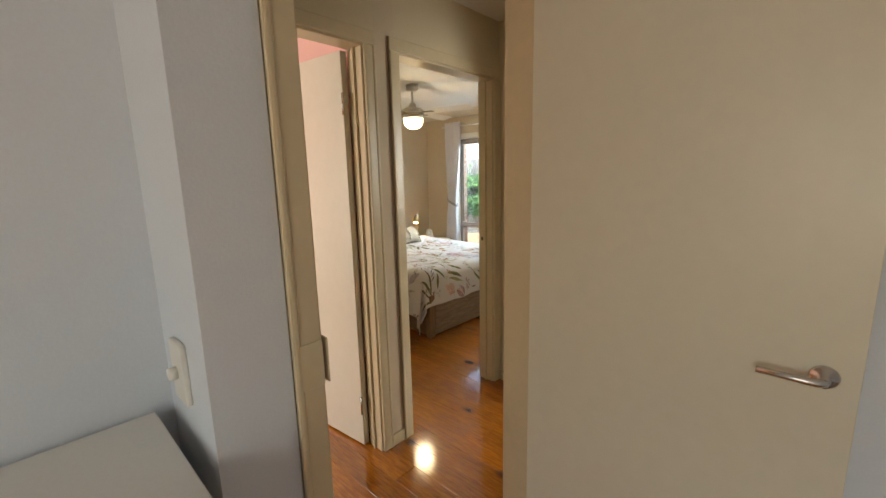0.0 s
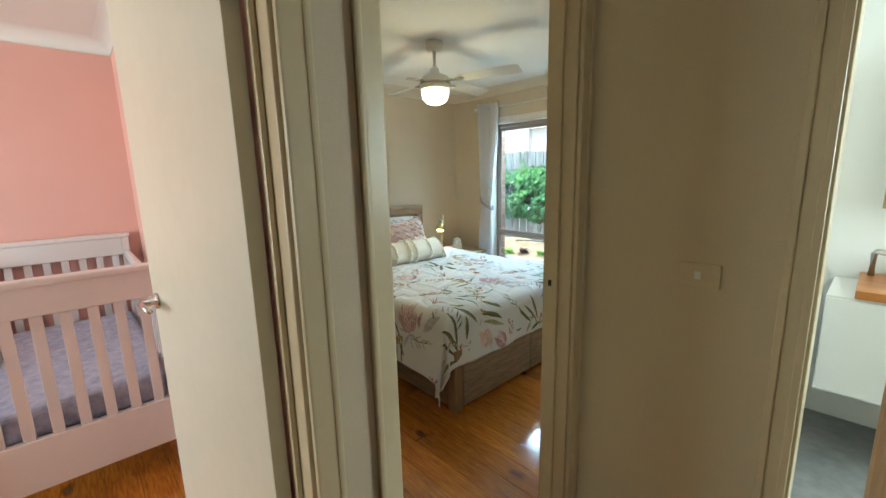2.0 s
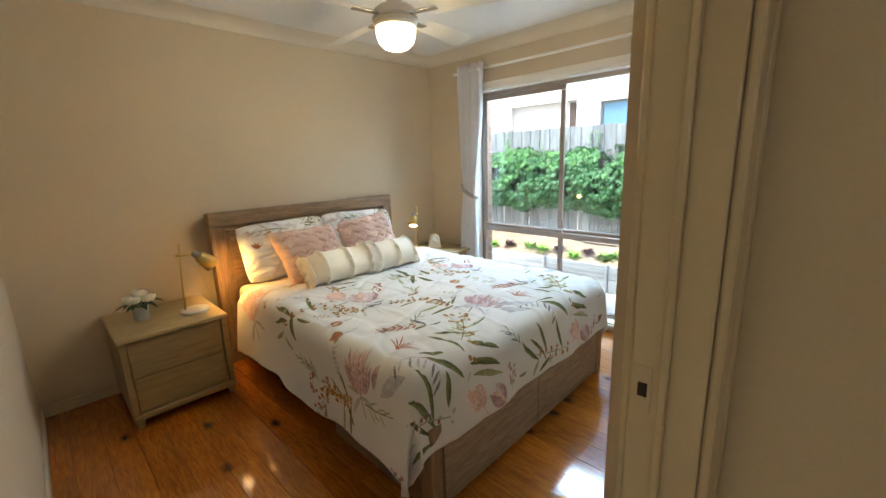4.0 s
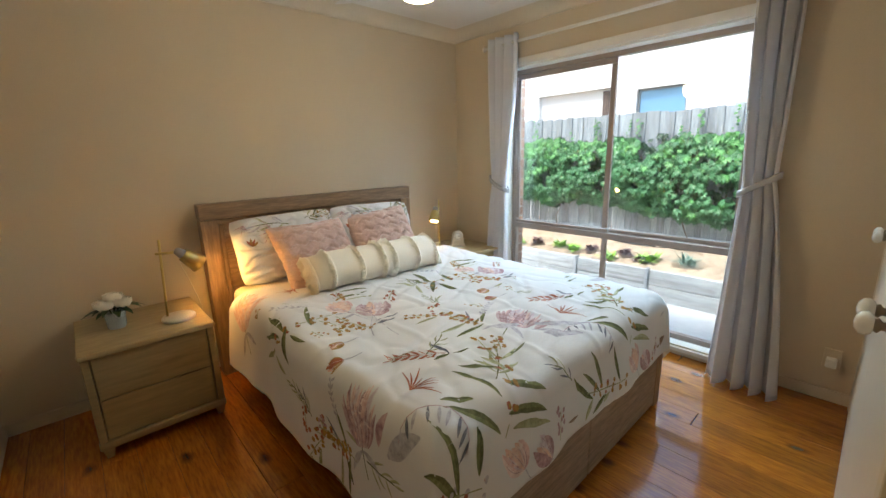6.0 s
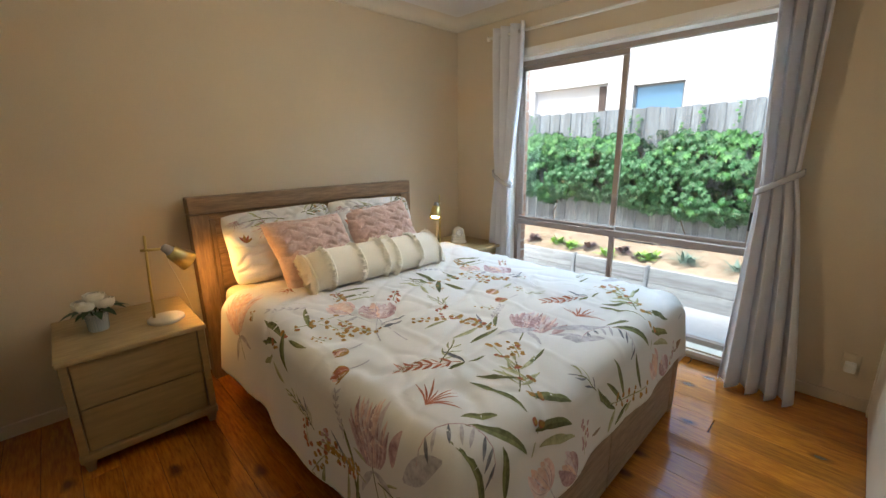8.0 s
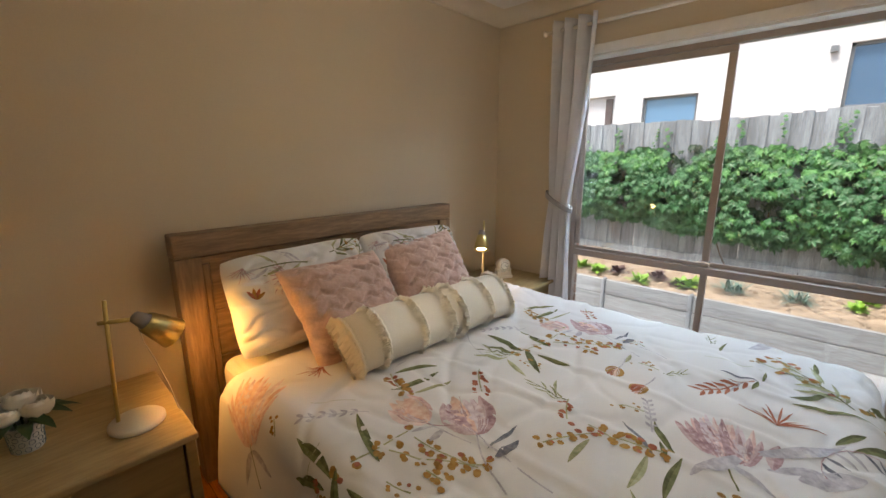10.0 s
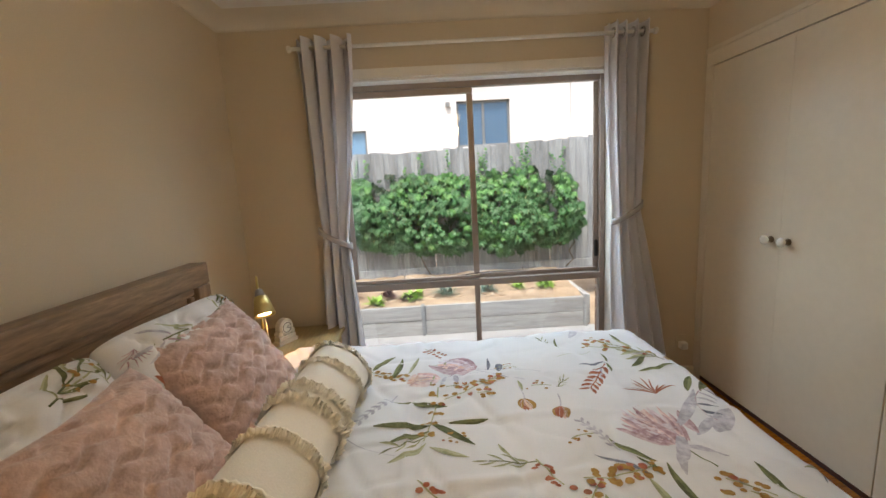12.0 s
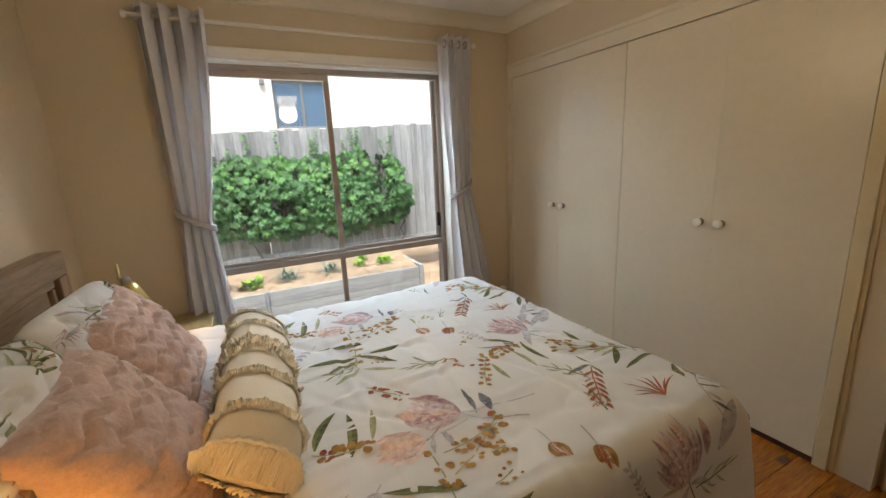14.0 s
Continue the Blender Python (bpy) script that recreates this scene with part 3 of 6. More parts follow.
class Print:
    """Inked shapes lying on a cloth: place(X, Y, off) gives the point of the cloth."""

    def __init__(self, place):
        self.bm, self.place, self.k = bmesh.new(), place, 0

    def strip(self, pts, widths, ink_no):
        self.k += 1
        off = 0.0012 + 0.00012 * (self.k % 9)
        rows = []
        for i, p in enumerate(pts):
            a, b = pts[max(i - 1, 0)], pts[min(i + 1, len(pts) - 1)]
            dx, dy = b[0] - a[0], b[1] - a[1]
            n = math.hypot(dx, dy) or 1
            nx, ny = -dy / n * widths[i], dx / n * widths[i]
            rows.append([self.bm.verts.new(self.place(p[0] + s * nx, p[1] + s * ny, off)) for s in (-1, 0, 1)])
        for r, q in zip(rows, rows[1:]):
            for j in (0, 1):
                f = self.bm.faces.new((r[j], r[j + 1], q[j + 1], q[j]))
                f.material_index = LIT_HALF.get(ink_no, ink_no) if j and self.k % 4 else ink_no
                f.smooth = True

    def leaf(self, x, y, ang, length, width, ink_no, bend=0.3, n=7):
        pts, ws = [], []
        for i in range(n + 1):
            s = i / n
            a = ang + bend * (s - 0.3)
            if i:
                x, y = x + math.cos(a) * length / n, y + math.sin(a) * length / n
            pts.append((x, y))
            ws.append(max(0.0006, width * 0.36 * math.sin(math.pi * min(1, s * 0.95 + 0.03)) ** 0.8))
        self.strip(pts, ws, ink_no)
        return x, y

    def stem(self, x, y, ang, length, ink_no=OLIVE, bend=0.2, width=0.0040):
        pts = []
        n = 6
        for i in range(n + 1):
            pts.append((x, y))
            a = ang + bend * i / n
            x, y = x + math.cos(a) * length / n, y + math.sin(a) * length / n
        self.strip(pts, [width * 0.6] * (n + 1), ink_no)
        return pts

    def dot(self, x, y, r, ink_no):
        self.k += 1
        off = 0.0015 + 0.00012 * (self.k % 9)
        c = self.bm.verts.new(self.place(x, y, off))
        ring = [self.bm.verts.new(self.place(x + r * math.cos(t), y + r * 0.85 * math.sin(t), off)) for t in [k * math.pi / 4 for k in range(8)]]
        for k in range(8):
            f = self.bm.faces.new((c, ring[k], ring[(k + 1) % 8]))
            f.material_index = ink_no
            f.smooth = True

    # motifs: x, y, the way they point (radians) and size in metres
    def protea(self, x, y, a, s, inner=DPINK, outer=PLUM):
        for ring, (n, spread, ln, back) in enumerate(((9, 1.5, 0.62, 0.0), (8, 1.15, 0.72, 0.06), (7, 0.7, 0.85, 0.1), (5, 0.35, 0.8, 0.0))):
            for i in range(n):
                d = (i / (n - 1) - 0.5) * spread
                bx = x - math.cos(a) * s * 0.45 + math.cos(a + 1.57) * d * s * 0.22
                by = y - math.sin(a) * s * 0.45 + math.sin(a + 1.57) * d * s * 0.22
                self.leaf(bx, by, a + d * 0.75, s * ln * pen.uniform(0.9, 1.1), s * 0.15, (outer, inner, LILAC, inner)[(ring + i) % 4] if ring else outer, bend=-d * 0.5)
        self.stem(x - math.cos(a) * s * 0.42, y - math.sin(a) * s * 0.42, a + 3.14, s * 0.5)
        self.leaf(x - math.cos(a) * s * 0.5, y - math.sin(a) * s * 0.5, a + 2.2, s * 0.55, s * 0.16, LAVG, 0.5)
        self.leaf(x - math.cos(a) * s * 0.5, y - math.sin(a) * s * 0.5, a - 2.1, s * 0.5, s * 0.15, LAVG, -0.5)

    def tulip(self, x, y, a, s, c1=LILAC, c2=PLUM):
        bx, by = x - math.cos(a) * s * 0.4, y - math.sin(a) * s * 0.4
        for i, d in enumerate((-0.66, 0.62, -0.40, 0.42, -0.12, 0.16)):
            ln = s * pen.uniform(0.78, 1.0)
            self.leaf(bx, by, a + d, ln, s * 0.38, (c2, c2, c1, c2, c1, PEACH)[i], bend=-d * 1.7)
            for v in (-0.10, 0.0, 0.10):
                self.leaf(bx, by, a + d + v, ln * pen.uniform(0.7, 0.95), s * 0.028, (LILAC, c2, PLUM)[(i + int(v * 10)) % 3], bend=-d * 1.7)
        self.stem(x - math.cos(a) * s * 0.4, y - math.sin(a) * s * 0.4, a + 3.0, s * 1.0, LAVG, 0.4)

    def sprig(self, x, y, a, s, n=7, ink_no=OLIVE, width=0.17, bend=0.25, stemc=OLIVE, ll=0.45):
        pts = self.stem(x, y, a, s, stemc, bend)
        for i in range(n):
            p = pts[1 + (i * 5) // n]
            side = 1 if i % 2 else -1
            self.leaf(p[0], p[1], a + side * pen.uniform(0.5, 0.9), s * ll * pen.uniform(0.8, 1.15), s * ll * width * 1.1, ink_no if pen.random() < 0.75 else SAGE, bend=-side * 0.6)
        self.leaf(pts[-1][0], pts[-1][1], a + bend, s * ll * 0.8, s * ll * width, ink_no, 0.2)

    def berries(self, x, y, a, s, n=12, ink_no=MUST, r=0.009):
        pts = self.stem(x, y, a, s, SAGE, 0.3)
        for i in range(n):
            p = pts[1 + (i * 6) // n]
            d = pen.choice((-1, 1)) * pen.uniform(0.6, 1.4)
            q = pen.uniform(0.008, 0.030)
            self.dot(p[0] + math.cos(a + d) * q, p[1] + math.sin(a + d) * q, r * pen.uniform(0.8, 1.3), ink_no if pen.random() < 0.8 else RUST)

    def spike(self, x, y, a, s, ink_no=RUST, w=0.30):
        pts = self.stem(x, y, a, s, ink_no, 0.1)
        for i in range(1, 7):
            for side in (-1, 1):
                self.leaf(pts[i][0], pts[i][1], a + side * 0.85, s * w, s * 0.10, ink_no, -side * 0.5, 4)

    def spray(self, x, y, a, s, ink_no=RUST):
        for i in range(9):
            self.leaf(x, y, a + (i - 4) * 0.24 + pen.uniform(-0.08, 0.08), s * pen.uniform(0.6, 1.1), s * 0.075, ink_no, (i - 4) * 0.14, 5)

    def bloom(self, x, y, s, ink_no=RUST):
        for i in range(4):
            self.leaf(x, y, 0.4 + i * 0.55, s, s * 0.45, ink_no if i % 2 else MUST, 0.3, 5)

    def comb(self, x, y, a, s, ink_no=SLATE):
        """An arched stem with hanging buds."""
        pts = []
        for i in range(11):
            t = a + 1.35 - 2.7 * i / 10
            pts.append((x + s * math.cos(t), y + s * math.sin(t)))
        self.strip(pts, [0.0016] * 11, PLUM)
        for p in pts[1:-1]:
            self.leaf(p[0], p[1], a + 3.14 + pen.uniform(-0.2, 0.2), s * 0.5, s * 0.13, ink_no if pen.random() < 0.6 else LAVG, 0.1, 4)


def A(deg):
    return radians(deg)


def strew(pr, motifs, repeat=0.0):
    """Draw motifs, and once more a pattern's width further on where the cloth still reaches."""
    again = [(m[0], m[1], m[2] + repeat, *m[3:]) for m in motifs if repeat and Y0 + 0.06 < m[2] + repeat < Y1 - 0.06]
    for kind, x, y, deg, s, *more in motifs + again:
        draw = {"protea": pr.protea, "tulip": pr.tulip, "sprig": pr.sprig, "berries": pr.berries, "spike": pr.spike, "spray": pr.spray, "comb": pr.comb}
        if kind == "bloom":
            pr.bloom(x, y, s, *more)
        elif kind == "leaf":
            pr.leaf(x, y, A(deg), s, *more)
        elif kind == "stem":
            pr.stem(x, y, A(deg), s, *more)
        else:
            draw[kind](x, y, A(deg), s, *more)


REPEAT = 0.87   # width of the printed pattern
pr = Print(cloth_at)
strew(pr, [("protea", -2.59, 2.51, 108, 0.22, DPINK, PLUM), ("protea", -3.75, 2.56, 123, 0.28, PEACH, DPINK), ("tulip", -3.15, 2.98, 147, 0.21, LILAC, PLUM), ("tulip", -3.28, 2.88, -175, 0.15, PEACH, DPINK), ("tulip", -2.05, 2.89, -148, 0.15, PEACH, DPINK), ("tulip", -2.00, 3.03, -140, 0.13, LILAC, PLUM)], repeat=REPEAT)
tagged(part("flower_print", pr.bm, INKS, duvet, smooth=False), "printed pink and lilac protea and tulip flowers", kind="stuff")
pr = Print(cloth_at)
strew(pr, [("leaf", -2.17, 2.82, -144, 0.21, 0.042, OLIVE, 0.35), ("leaf", -2.29, 2.92, 69, 0.17, 0.045, OLIVE, -0.5), ("leaf", -2.21, 2.87, 77, 0.20, 0.045, OLIVE, -0.4), ("leaf", -2.16, 2.88, 75, 0.20, 0.04, SAGE, -0.3), ("leaf", -2.26, 2.87, -177, 0.20, 0.028, OLIVE, 0.3), ("leaf", -2.34, 2.96, -180, 0.12, 0.022, SAGE, 0.2), ("leaf", -2.39, 3.04, 106, 0.12, 0.018, SAGE, 0.2), ("berries", -2.15, 2.84, 142, 0.48, 46, MUST)], repeat=REPEAT)
strew(pr, [("leaf", -2.04, 3.46, -163, 0.20, 0.034, OLIVE, 0.2), ("leaf", -2.03, 3.38, -132, 0.20, 0.034, OLIVE, -0.4), ("leaf", -2.03, 3.44, -141, 0.19, 0.028, OLIVE, 0.2), ("leaf", -2.02, 3.60, -165, 0.17, 0.03, OLIVE, -0.2), ("leaf", -2.03, 3.38, -44, 0.09, 0.034, SAGE, 0.2), ("leaf", -2.00, 3.49, -77, 0.12, 0.034, OLIVE, 0.2), ("leaf", -2.00, 3.52, -66, 0.06, 0.028, SAGE, 0.2), ("berries", -2.07, 3.34, 72, 0.31, 26, MUST), ("berries", -1.99, 3.13, 165, 0.10, 12, PLUM)])
strew(pr, [("leaf", -3.26, 3.45, 175, 0.18, 0.04, OLIVE, 0.2), ("leaf", -3.20, 3.56, 166, 0.20, 0.034, OLIVE, -0.3), ("leaf", -3.26, 3.42, -164, 0.13, 0.034, OLIVE, 0.2), ("leaf", -3.27, 3.36, -140, 0.13, 0.034, SAGE, -0.3), ("leaf", -3.26, 3.47, -45, 0.18, 0.04, OLIVE, 0.2), ("leaf", -3.26, 3.34, -27, 0.12, 0.03, SAGE, 0.3), ("leaf", -3.20, 3.46, 1, 0.13, 0.024, OLIVE, 0.3), ("berries", -3.29, 3.34, 73, 0.35, 26, MUST), ("berries", -3.21, 3.60, 26, 0.25, 18, MUST)], repeat=-REPEAT)
strew(pr, [("leaf", -3.50, 2.99, 70, 0.16, 0.04, OLIVE, -0.8), ("leaf", -3.42, 2.91, 73, 0.19, 0.04, OLIVE, 0.4), ("leaf", -3.35, 2.95, 71, 0.14, 0.028, SAGE, 0.2), ("leaf", -3.03, 2.92, 79, 0.12, 0.022, SLATE, 0.3), ("leaf", -2.99, 2.90, 78, 0.09, 0.042, SLATE, 0.3), ("leaf", -3.16, 2.83, 90, 0.06, 0.03, LAVG, 0.3), ("leaf", -3.22, 2.82, 73, 0.07, 0.022, LAVG, -0.3), ("berries", -3.51, 2.98, -28, 0.14, 30, MUST), ("berries", -3.29, 3.21, -55, 0.13, 12, RUST), ("berries", -3.20, 2.81, 4, 0.20, 26, MUST), ("berries", -3.09, 2.75, 2, 0.05, 10, MUST), ("stem", -3.08, 2.94, -15, 0.26, LAVG), ("stem", -3.22, 2.88, 24, 0.10, PLUM)], repeat=REPEAT)
strew(pr, [("leaf", -2.55, 2.92, 177, 0.11, 0.02, SLATE, 0.2), ("leaf", -2.55, 2.92, -95, 0.07, 0.02, OLIVE, -0.2), ("leaf", -2.54, 2.93, 86, 0.08, 0.014, OLIVE, 0.2), ("leaf", -2.35, 2.99, 177, 0.11, 0.03, SAGE, 0.2), ("leaf", -2.37, 2.97, -133, 0.13, 0.034, OLIVE, -0.3), ("leaf", -2.41, 3.09, 91, 0.11, 0.022, OLIVE, 0.2), ("leaf", -2.30, 2.78, -130, 0.10, 0.036, OLIVE, 0.3), ("berries", -2.45, 3.09, 133, 0.10, 12, MUST), ("sprig", -2.32, 2.91, 123, 0.20, 6, SAGE)], repeat=REPEAT)
strew(pr, [("leaf", -2.67, 2.31, -53, 0.09, 0.03, OLIVE, 0.2), ("leaf", -2.59, 2.41, 174, 0.08, 0.02, SAGE, 0.2), ("sprig", -2.90, 2.36, 147, 0.11, 8, SLATE), ("berries", -2.59, 2.34, 174, 0.27, 34, MUST), ("berries", -2.82, 2.33, 116, 0.05, 8, PLUM), ("sprig", -2.53, 2.38, 0, 0.15, 6, SAGE), ("berries", -1.97, 3.95, 130, 0.12, 9, PLUM)])
strew(pr, [("leaf", -2.03, 2.65, -151, 0.26, 0.04, OLIVE, 0.2), ("leaf", -2.06, 2.64, -178, 0.26, 0.03, OLIVE, 0.2), ("leaf", -2.01, 2.63, -137, 0.31, 0.03, OLIVE, -0.2), ("leaf", -2.09, 2.72, 172, 0.14, 0.04, OLIVE, 0.1), ("leaf", -1.98, 2.63, -100, 0.22, 0.04, OLIVE, 0.2), ("leaf", -2.07, 2.48, -122, 0.22, 0.03, SAGE, 0.2), ("berries", -2.20, 2.38, 59, 0.38, 24, LAVG), ("berries", -2.23, 2.18, 170, 0.10, 10, PLUM)])
tagged(part("leaf_print", pr.bm, INKS, duvet), "printed olive and grey leaf branches with berries", kind="stuff")
pr = Print(cloth_at)
strew(pr, [("leaf", -2.66, 3.22, 130, 0.14, 0.026, OLIVE, -0.3), ("leaf", -2.64, 3.21, -93, 0.17, 0.03, OLIVE, 0.3), ("leaf", -2.71, 3.17, -84, 0.15, 0.03, SAGE, -0.3), ("leaf", -2.84, 3.12, -94, 0.12, 0.026, SAGE, 0.2), ("leaf", -2.70, 3.18, 137, 0.14, 0.018, SLATE, 0.2), ("berries", -2.87, 3.18, 0, 0.19, 40, MUST), ("berries", -2.82, 3.18, -131, 0.19, 18, MUST), ("berries", -2.97, 3.26, -73, 0.11, 10, RUST), ("sprig", -2.97, 3.25, 163, 0.13, 6, SAGE)], repeat=-REPEAT)
strew(pr, [("spike", -2.56, 2.91, -130, 0.19, RUST, 0.26), ("spray", -2.48, 2.68, 90, 0.12, RUST), ("tulip", -2.93, 2.67, -88, 0.075, RUST, MUST), ("tulip", -2.83, 2.61, -101, 0.075, RUST, MUST), ("spray", -3.73, 2.84, -72, 0.09, RUST)], repeat=REPEAT)
strew(pr, [("spike", -2.73, 2.41, 110, 0.15, LAVG, 0.16), ("spike", -3.38, 2.79, -128, 0.19, LAVG, 0.16), ("leaf", -2.42, 2.46, 47, 0.16, 0.085, LAVG, -0.2), ("leaf", -2.52, 3.37, 43, 0.27, 0.05, LAVG, 0.3), ("leaf", -2.53, 3.34, -114, 0.17, 0.05, LAVG, -0.3), ("leaf", -2.47, 2.47, 92, 0.11, 0.05, PLUM, -0.2), ("leaf", -2.48, 3.33, 37, 0.13, 0.045, LAVG, 0.2)], repeat=REPEAT)
strew(pr, [("comb", -2.26, 2.58, 128, 0.125)], repeat=REPEAT)
tagged(part("blossom_print", pr.bm, INKS, duvet), "printed mustard berries, rust blossoms and grey spikes", kind="stuff")


# ------------------------------------------------ pillows and cushions
def pillow_point(u, v, w, h, t, sign, pinch, relief, full=3.0):
    e = (1 - abs(u) ** full) * (1 - abs(v) ** full)
    th = t * (max(e, 0) ** 0.5)
    k = 1 - pinch * (1 - abs(v)) * abs(u) ** 3
    kv = 1 - pinch * (1 - abs(u)) * abs(v) ** 3
    if full > 4:
        k *= 1 - 0.05 * (abs(u) * abs(v)) ** 4
        kv *= 1 - 0.09 * (abs(u) * abs(v)) ** 4
    return Vector((u * w * k, v * h * kv, sign * (th + relief(u, v) * min(1, e * 3))))


def pillow(name, m, w, h, t, mat, label, category, pinch=0.09, relief=None, n=36, seed=0.0, group="", full=3.0):
    """A stuffed cushion, half sizes w, h, t, in the plane of its own x and y."""
    base = relief or (lambda u, v: 0.0)

    def rel(u, v):
        return base(u, v) + 0.014 * noise.noise(Vector((u * 2.2, v * 2.2, seed))) + 0.007 * noise.noise(Vector((u * 5, v * 5, seed + 3)))
    bm = bmesh.new()
    sides = []
    for sign in (1, -1):
        g = [[bm.verts.new(pillow_point(-1 + 2 * i / n, -1 + 2 * j / n, w, h, t, sign, pinch, rel, full)) for j in range(n + 1)] for i in range(n + 1)]
        for i in range(n):
            for j in range(n):
                q = (g[i][j], g[i + 1][j], g[i + 1][j + 1], g[i][j + 1])
                bm.faces.new(q if sign > 0 else q[::-1])
        sides.append(g)
    bmesh.ops.remove_doubles(bm, verts=list(bm.verts), dist=0.0008)
    ob = new(name, mesh_of(name, bm, mat, smooth=True))
    ob.matrix_basis = m
    tagged(ob, label, category, group)

    def place(X, Y, off):
        p = pillow_point(X / w, Y / h, w, h, t, 1, pinch, rel, full)
        return p + Vector((0, 0, off + 0.001))
    return ob, place


def leaning(x, y, z, tilt, spin=0, yaw=0):
    """Pose of a cushion whose face looks along +x, leaning back by tilt."""
    return pose(x, y, z) @ pose(0, 0, 0, 0, 0, yaw) @ pose(0, 0, 0, 0, 90 - tilt, 0) @ pose(0, 0, 0, 0, 0, 90 + spin)


for k, (py, sp) in enumerate(((2.965, 1.0), (3.60, -2))):
    def rumple(u, v, k=k):
        c = abs(noise.noise(Vector((u * 2.4 + v, v * 3.2 - u, 6.0 + k))))
        d = abs(noise.noise(Vector((u * 1.5, v * 1.5 + u * 1.8, 9.0 + k))))
        return -0.016 * max(0.0, 1 - c * 7) - 0.014 * max(0.0, 1 - d * 6)
    p, pl = pillow("pillow", leaning(-4.05, py, 0.815, 20, sp), 0.325, 0.205, 0.088, LINEN, "white pillow in a wildflower printed case, leaning on the headboard", "pillow", pinch=0.025, relief=rumple, n=60, full=4.5, seed=5.0 + k, group="printed pillows")
    pr = Print(pl)
    strew(pr, [("spray", -0.26, 0.15, 250, 0.06, PLUM), ("bloom", -0.24, 0.02, 60, 0.045, RUST), ("spray", -0.10, 0.09, 190, 0.10, PLUM), ("spray", -0.02, -0.02, 250, 0.10, PLUM), ("sprig", 0.0, 0.12, 170, 0.2, 6, LAVG), ("sprig", 0.10, 0.14, 10, 0.16, 7, OLIVE), ("berries", 0.16, 0.15, 0, 0.1, 9, MUST, 0.007), ("sprig", 0.26, 0.06, 70, 0.12, 5, SAGE), ("sprig", 0.05, -0.14, 40, 0.12, 5, SLATE), ("tulip", 0.22, -0.08, 80, 0.12)])
    tagged(part("case_print", pr.bm, INKS, p), "printed wildflower sprays", kind="stuff")


def chevron(u, v):
    """Stitched zigzag rows."""
    z = abs(((u * 2.6) % 1.0) - 0.5) * 0.5
    r = ((v * 3.2 + z * 1.6) % 1.0)
    return -0.020 * max(0.0, 1 - min(r, 1 - r) * 6) + 0.004 * noise.noise(Vector((u * 14, v * 14, 2)))


pillow("cushion", leaning(-3.885, 3.075, 0.765, 39, 0, 4), 0.255, 0.228, 0.085, FUR, "dusty pink plush cushion with stitched chevron quilting", "cushion", relief=chevron, n=60, seed=1.0, group="pink cushions")
pillow("cushion", leaning(-3.935, 3.60, 0.78, 34, 3, -4), 0.255, 0.225, 0.085, FUR, "dusty pink plush cushion with stitched chevron quilting", "cushion", relief=chevron, n=60, seed=2.0, group="pink cushions")

# long lumbar cushion with fringed bands, across the bed
A0, A1 = Vector((-3.635, 2.885, 0.722)), Vector((-3.585, 3.775, 0.722))
LEN = (A1 - A0).length
bol = thing("lumbar_cushion", "long cream cotton lumbar cushion with frayed fringe bands", "cushion", Matrix.Translation(A0) @ (A1 - A0).to_track_quat('Z', 'X').to_matrix().to_4x4())


def bolster_rt(s):
    """Half width and half thickness along the cushion."""
    e = abs(2 * s - 1)
    return 0.108 * (1 + 0.05 * e ** 8), 0.080 * max(0.0, 1 - e ** 8) ** 0.5 + 0.007


TILT = radians(-52)


def bolster_at(s, a, off=0.0):
    w, t = bolster_rt(min(1.0, max(0.0, s)))
    c, sn = math.cos(a), math.sin(a)
    ends = abs(2 * s - 1) ** 5
    k = 1 + 0.04 * noise.noise(Vector((s * 9, c * 1.5, sn * 1.5))) + 0.035 * ends * math.sin(17 * a) * noise.noise(Vector((c * 3, sn * 3, 5)))
    u, v = (w * k + off) * math.copysign(abs(c) ** 0.9, c), (t * k + off) * math.copysign(abs(sn) ** 0.9, sn) - 0.6 * max(0.0, 0.080 - t)
    return Vector((u * math.cos(TILT) - v * math.sin(TILT), u * math.sin(TILT) + v * math.cos(TILT), s * LEN))


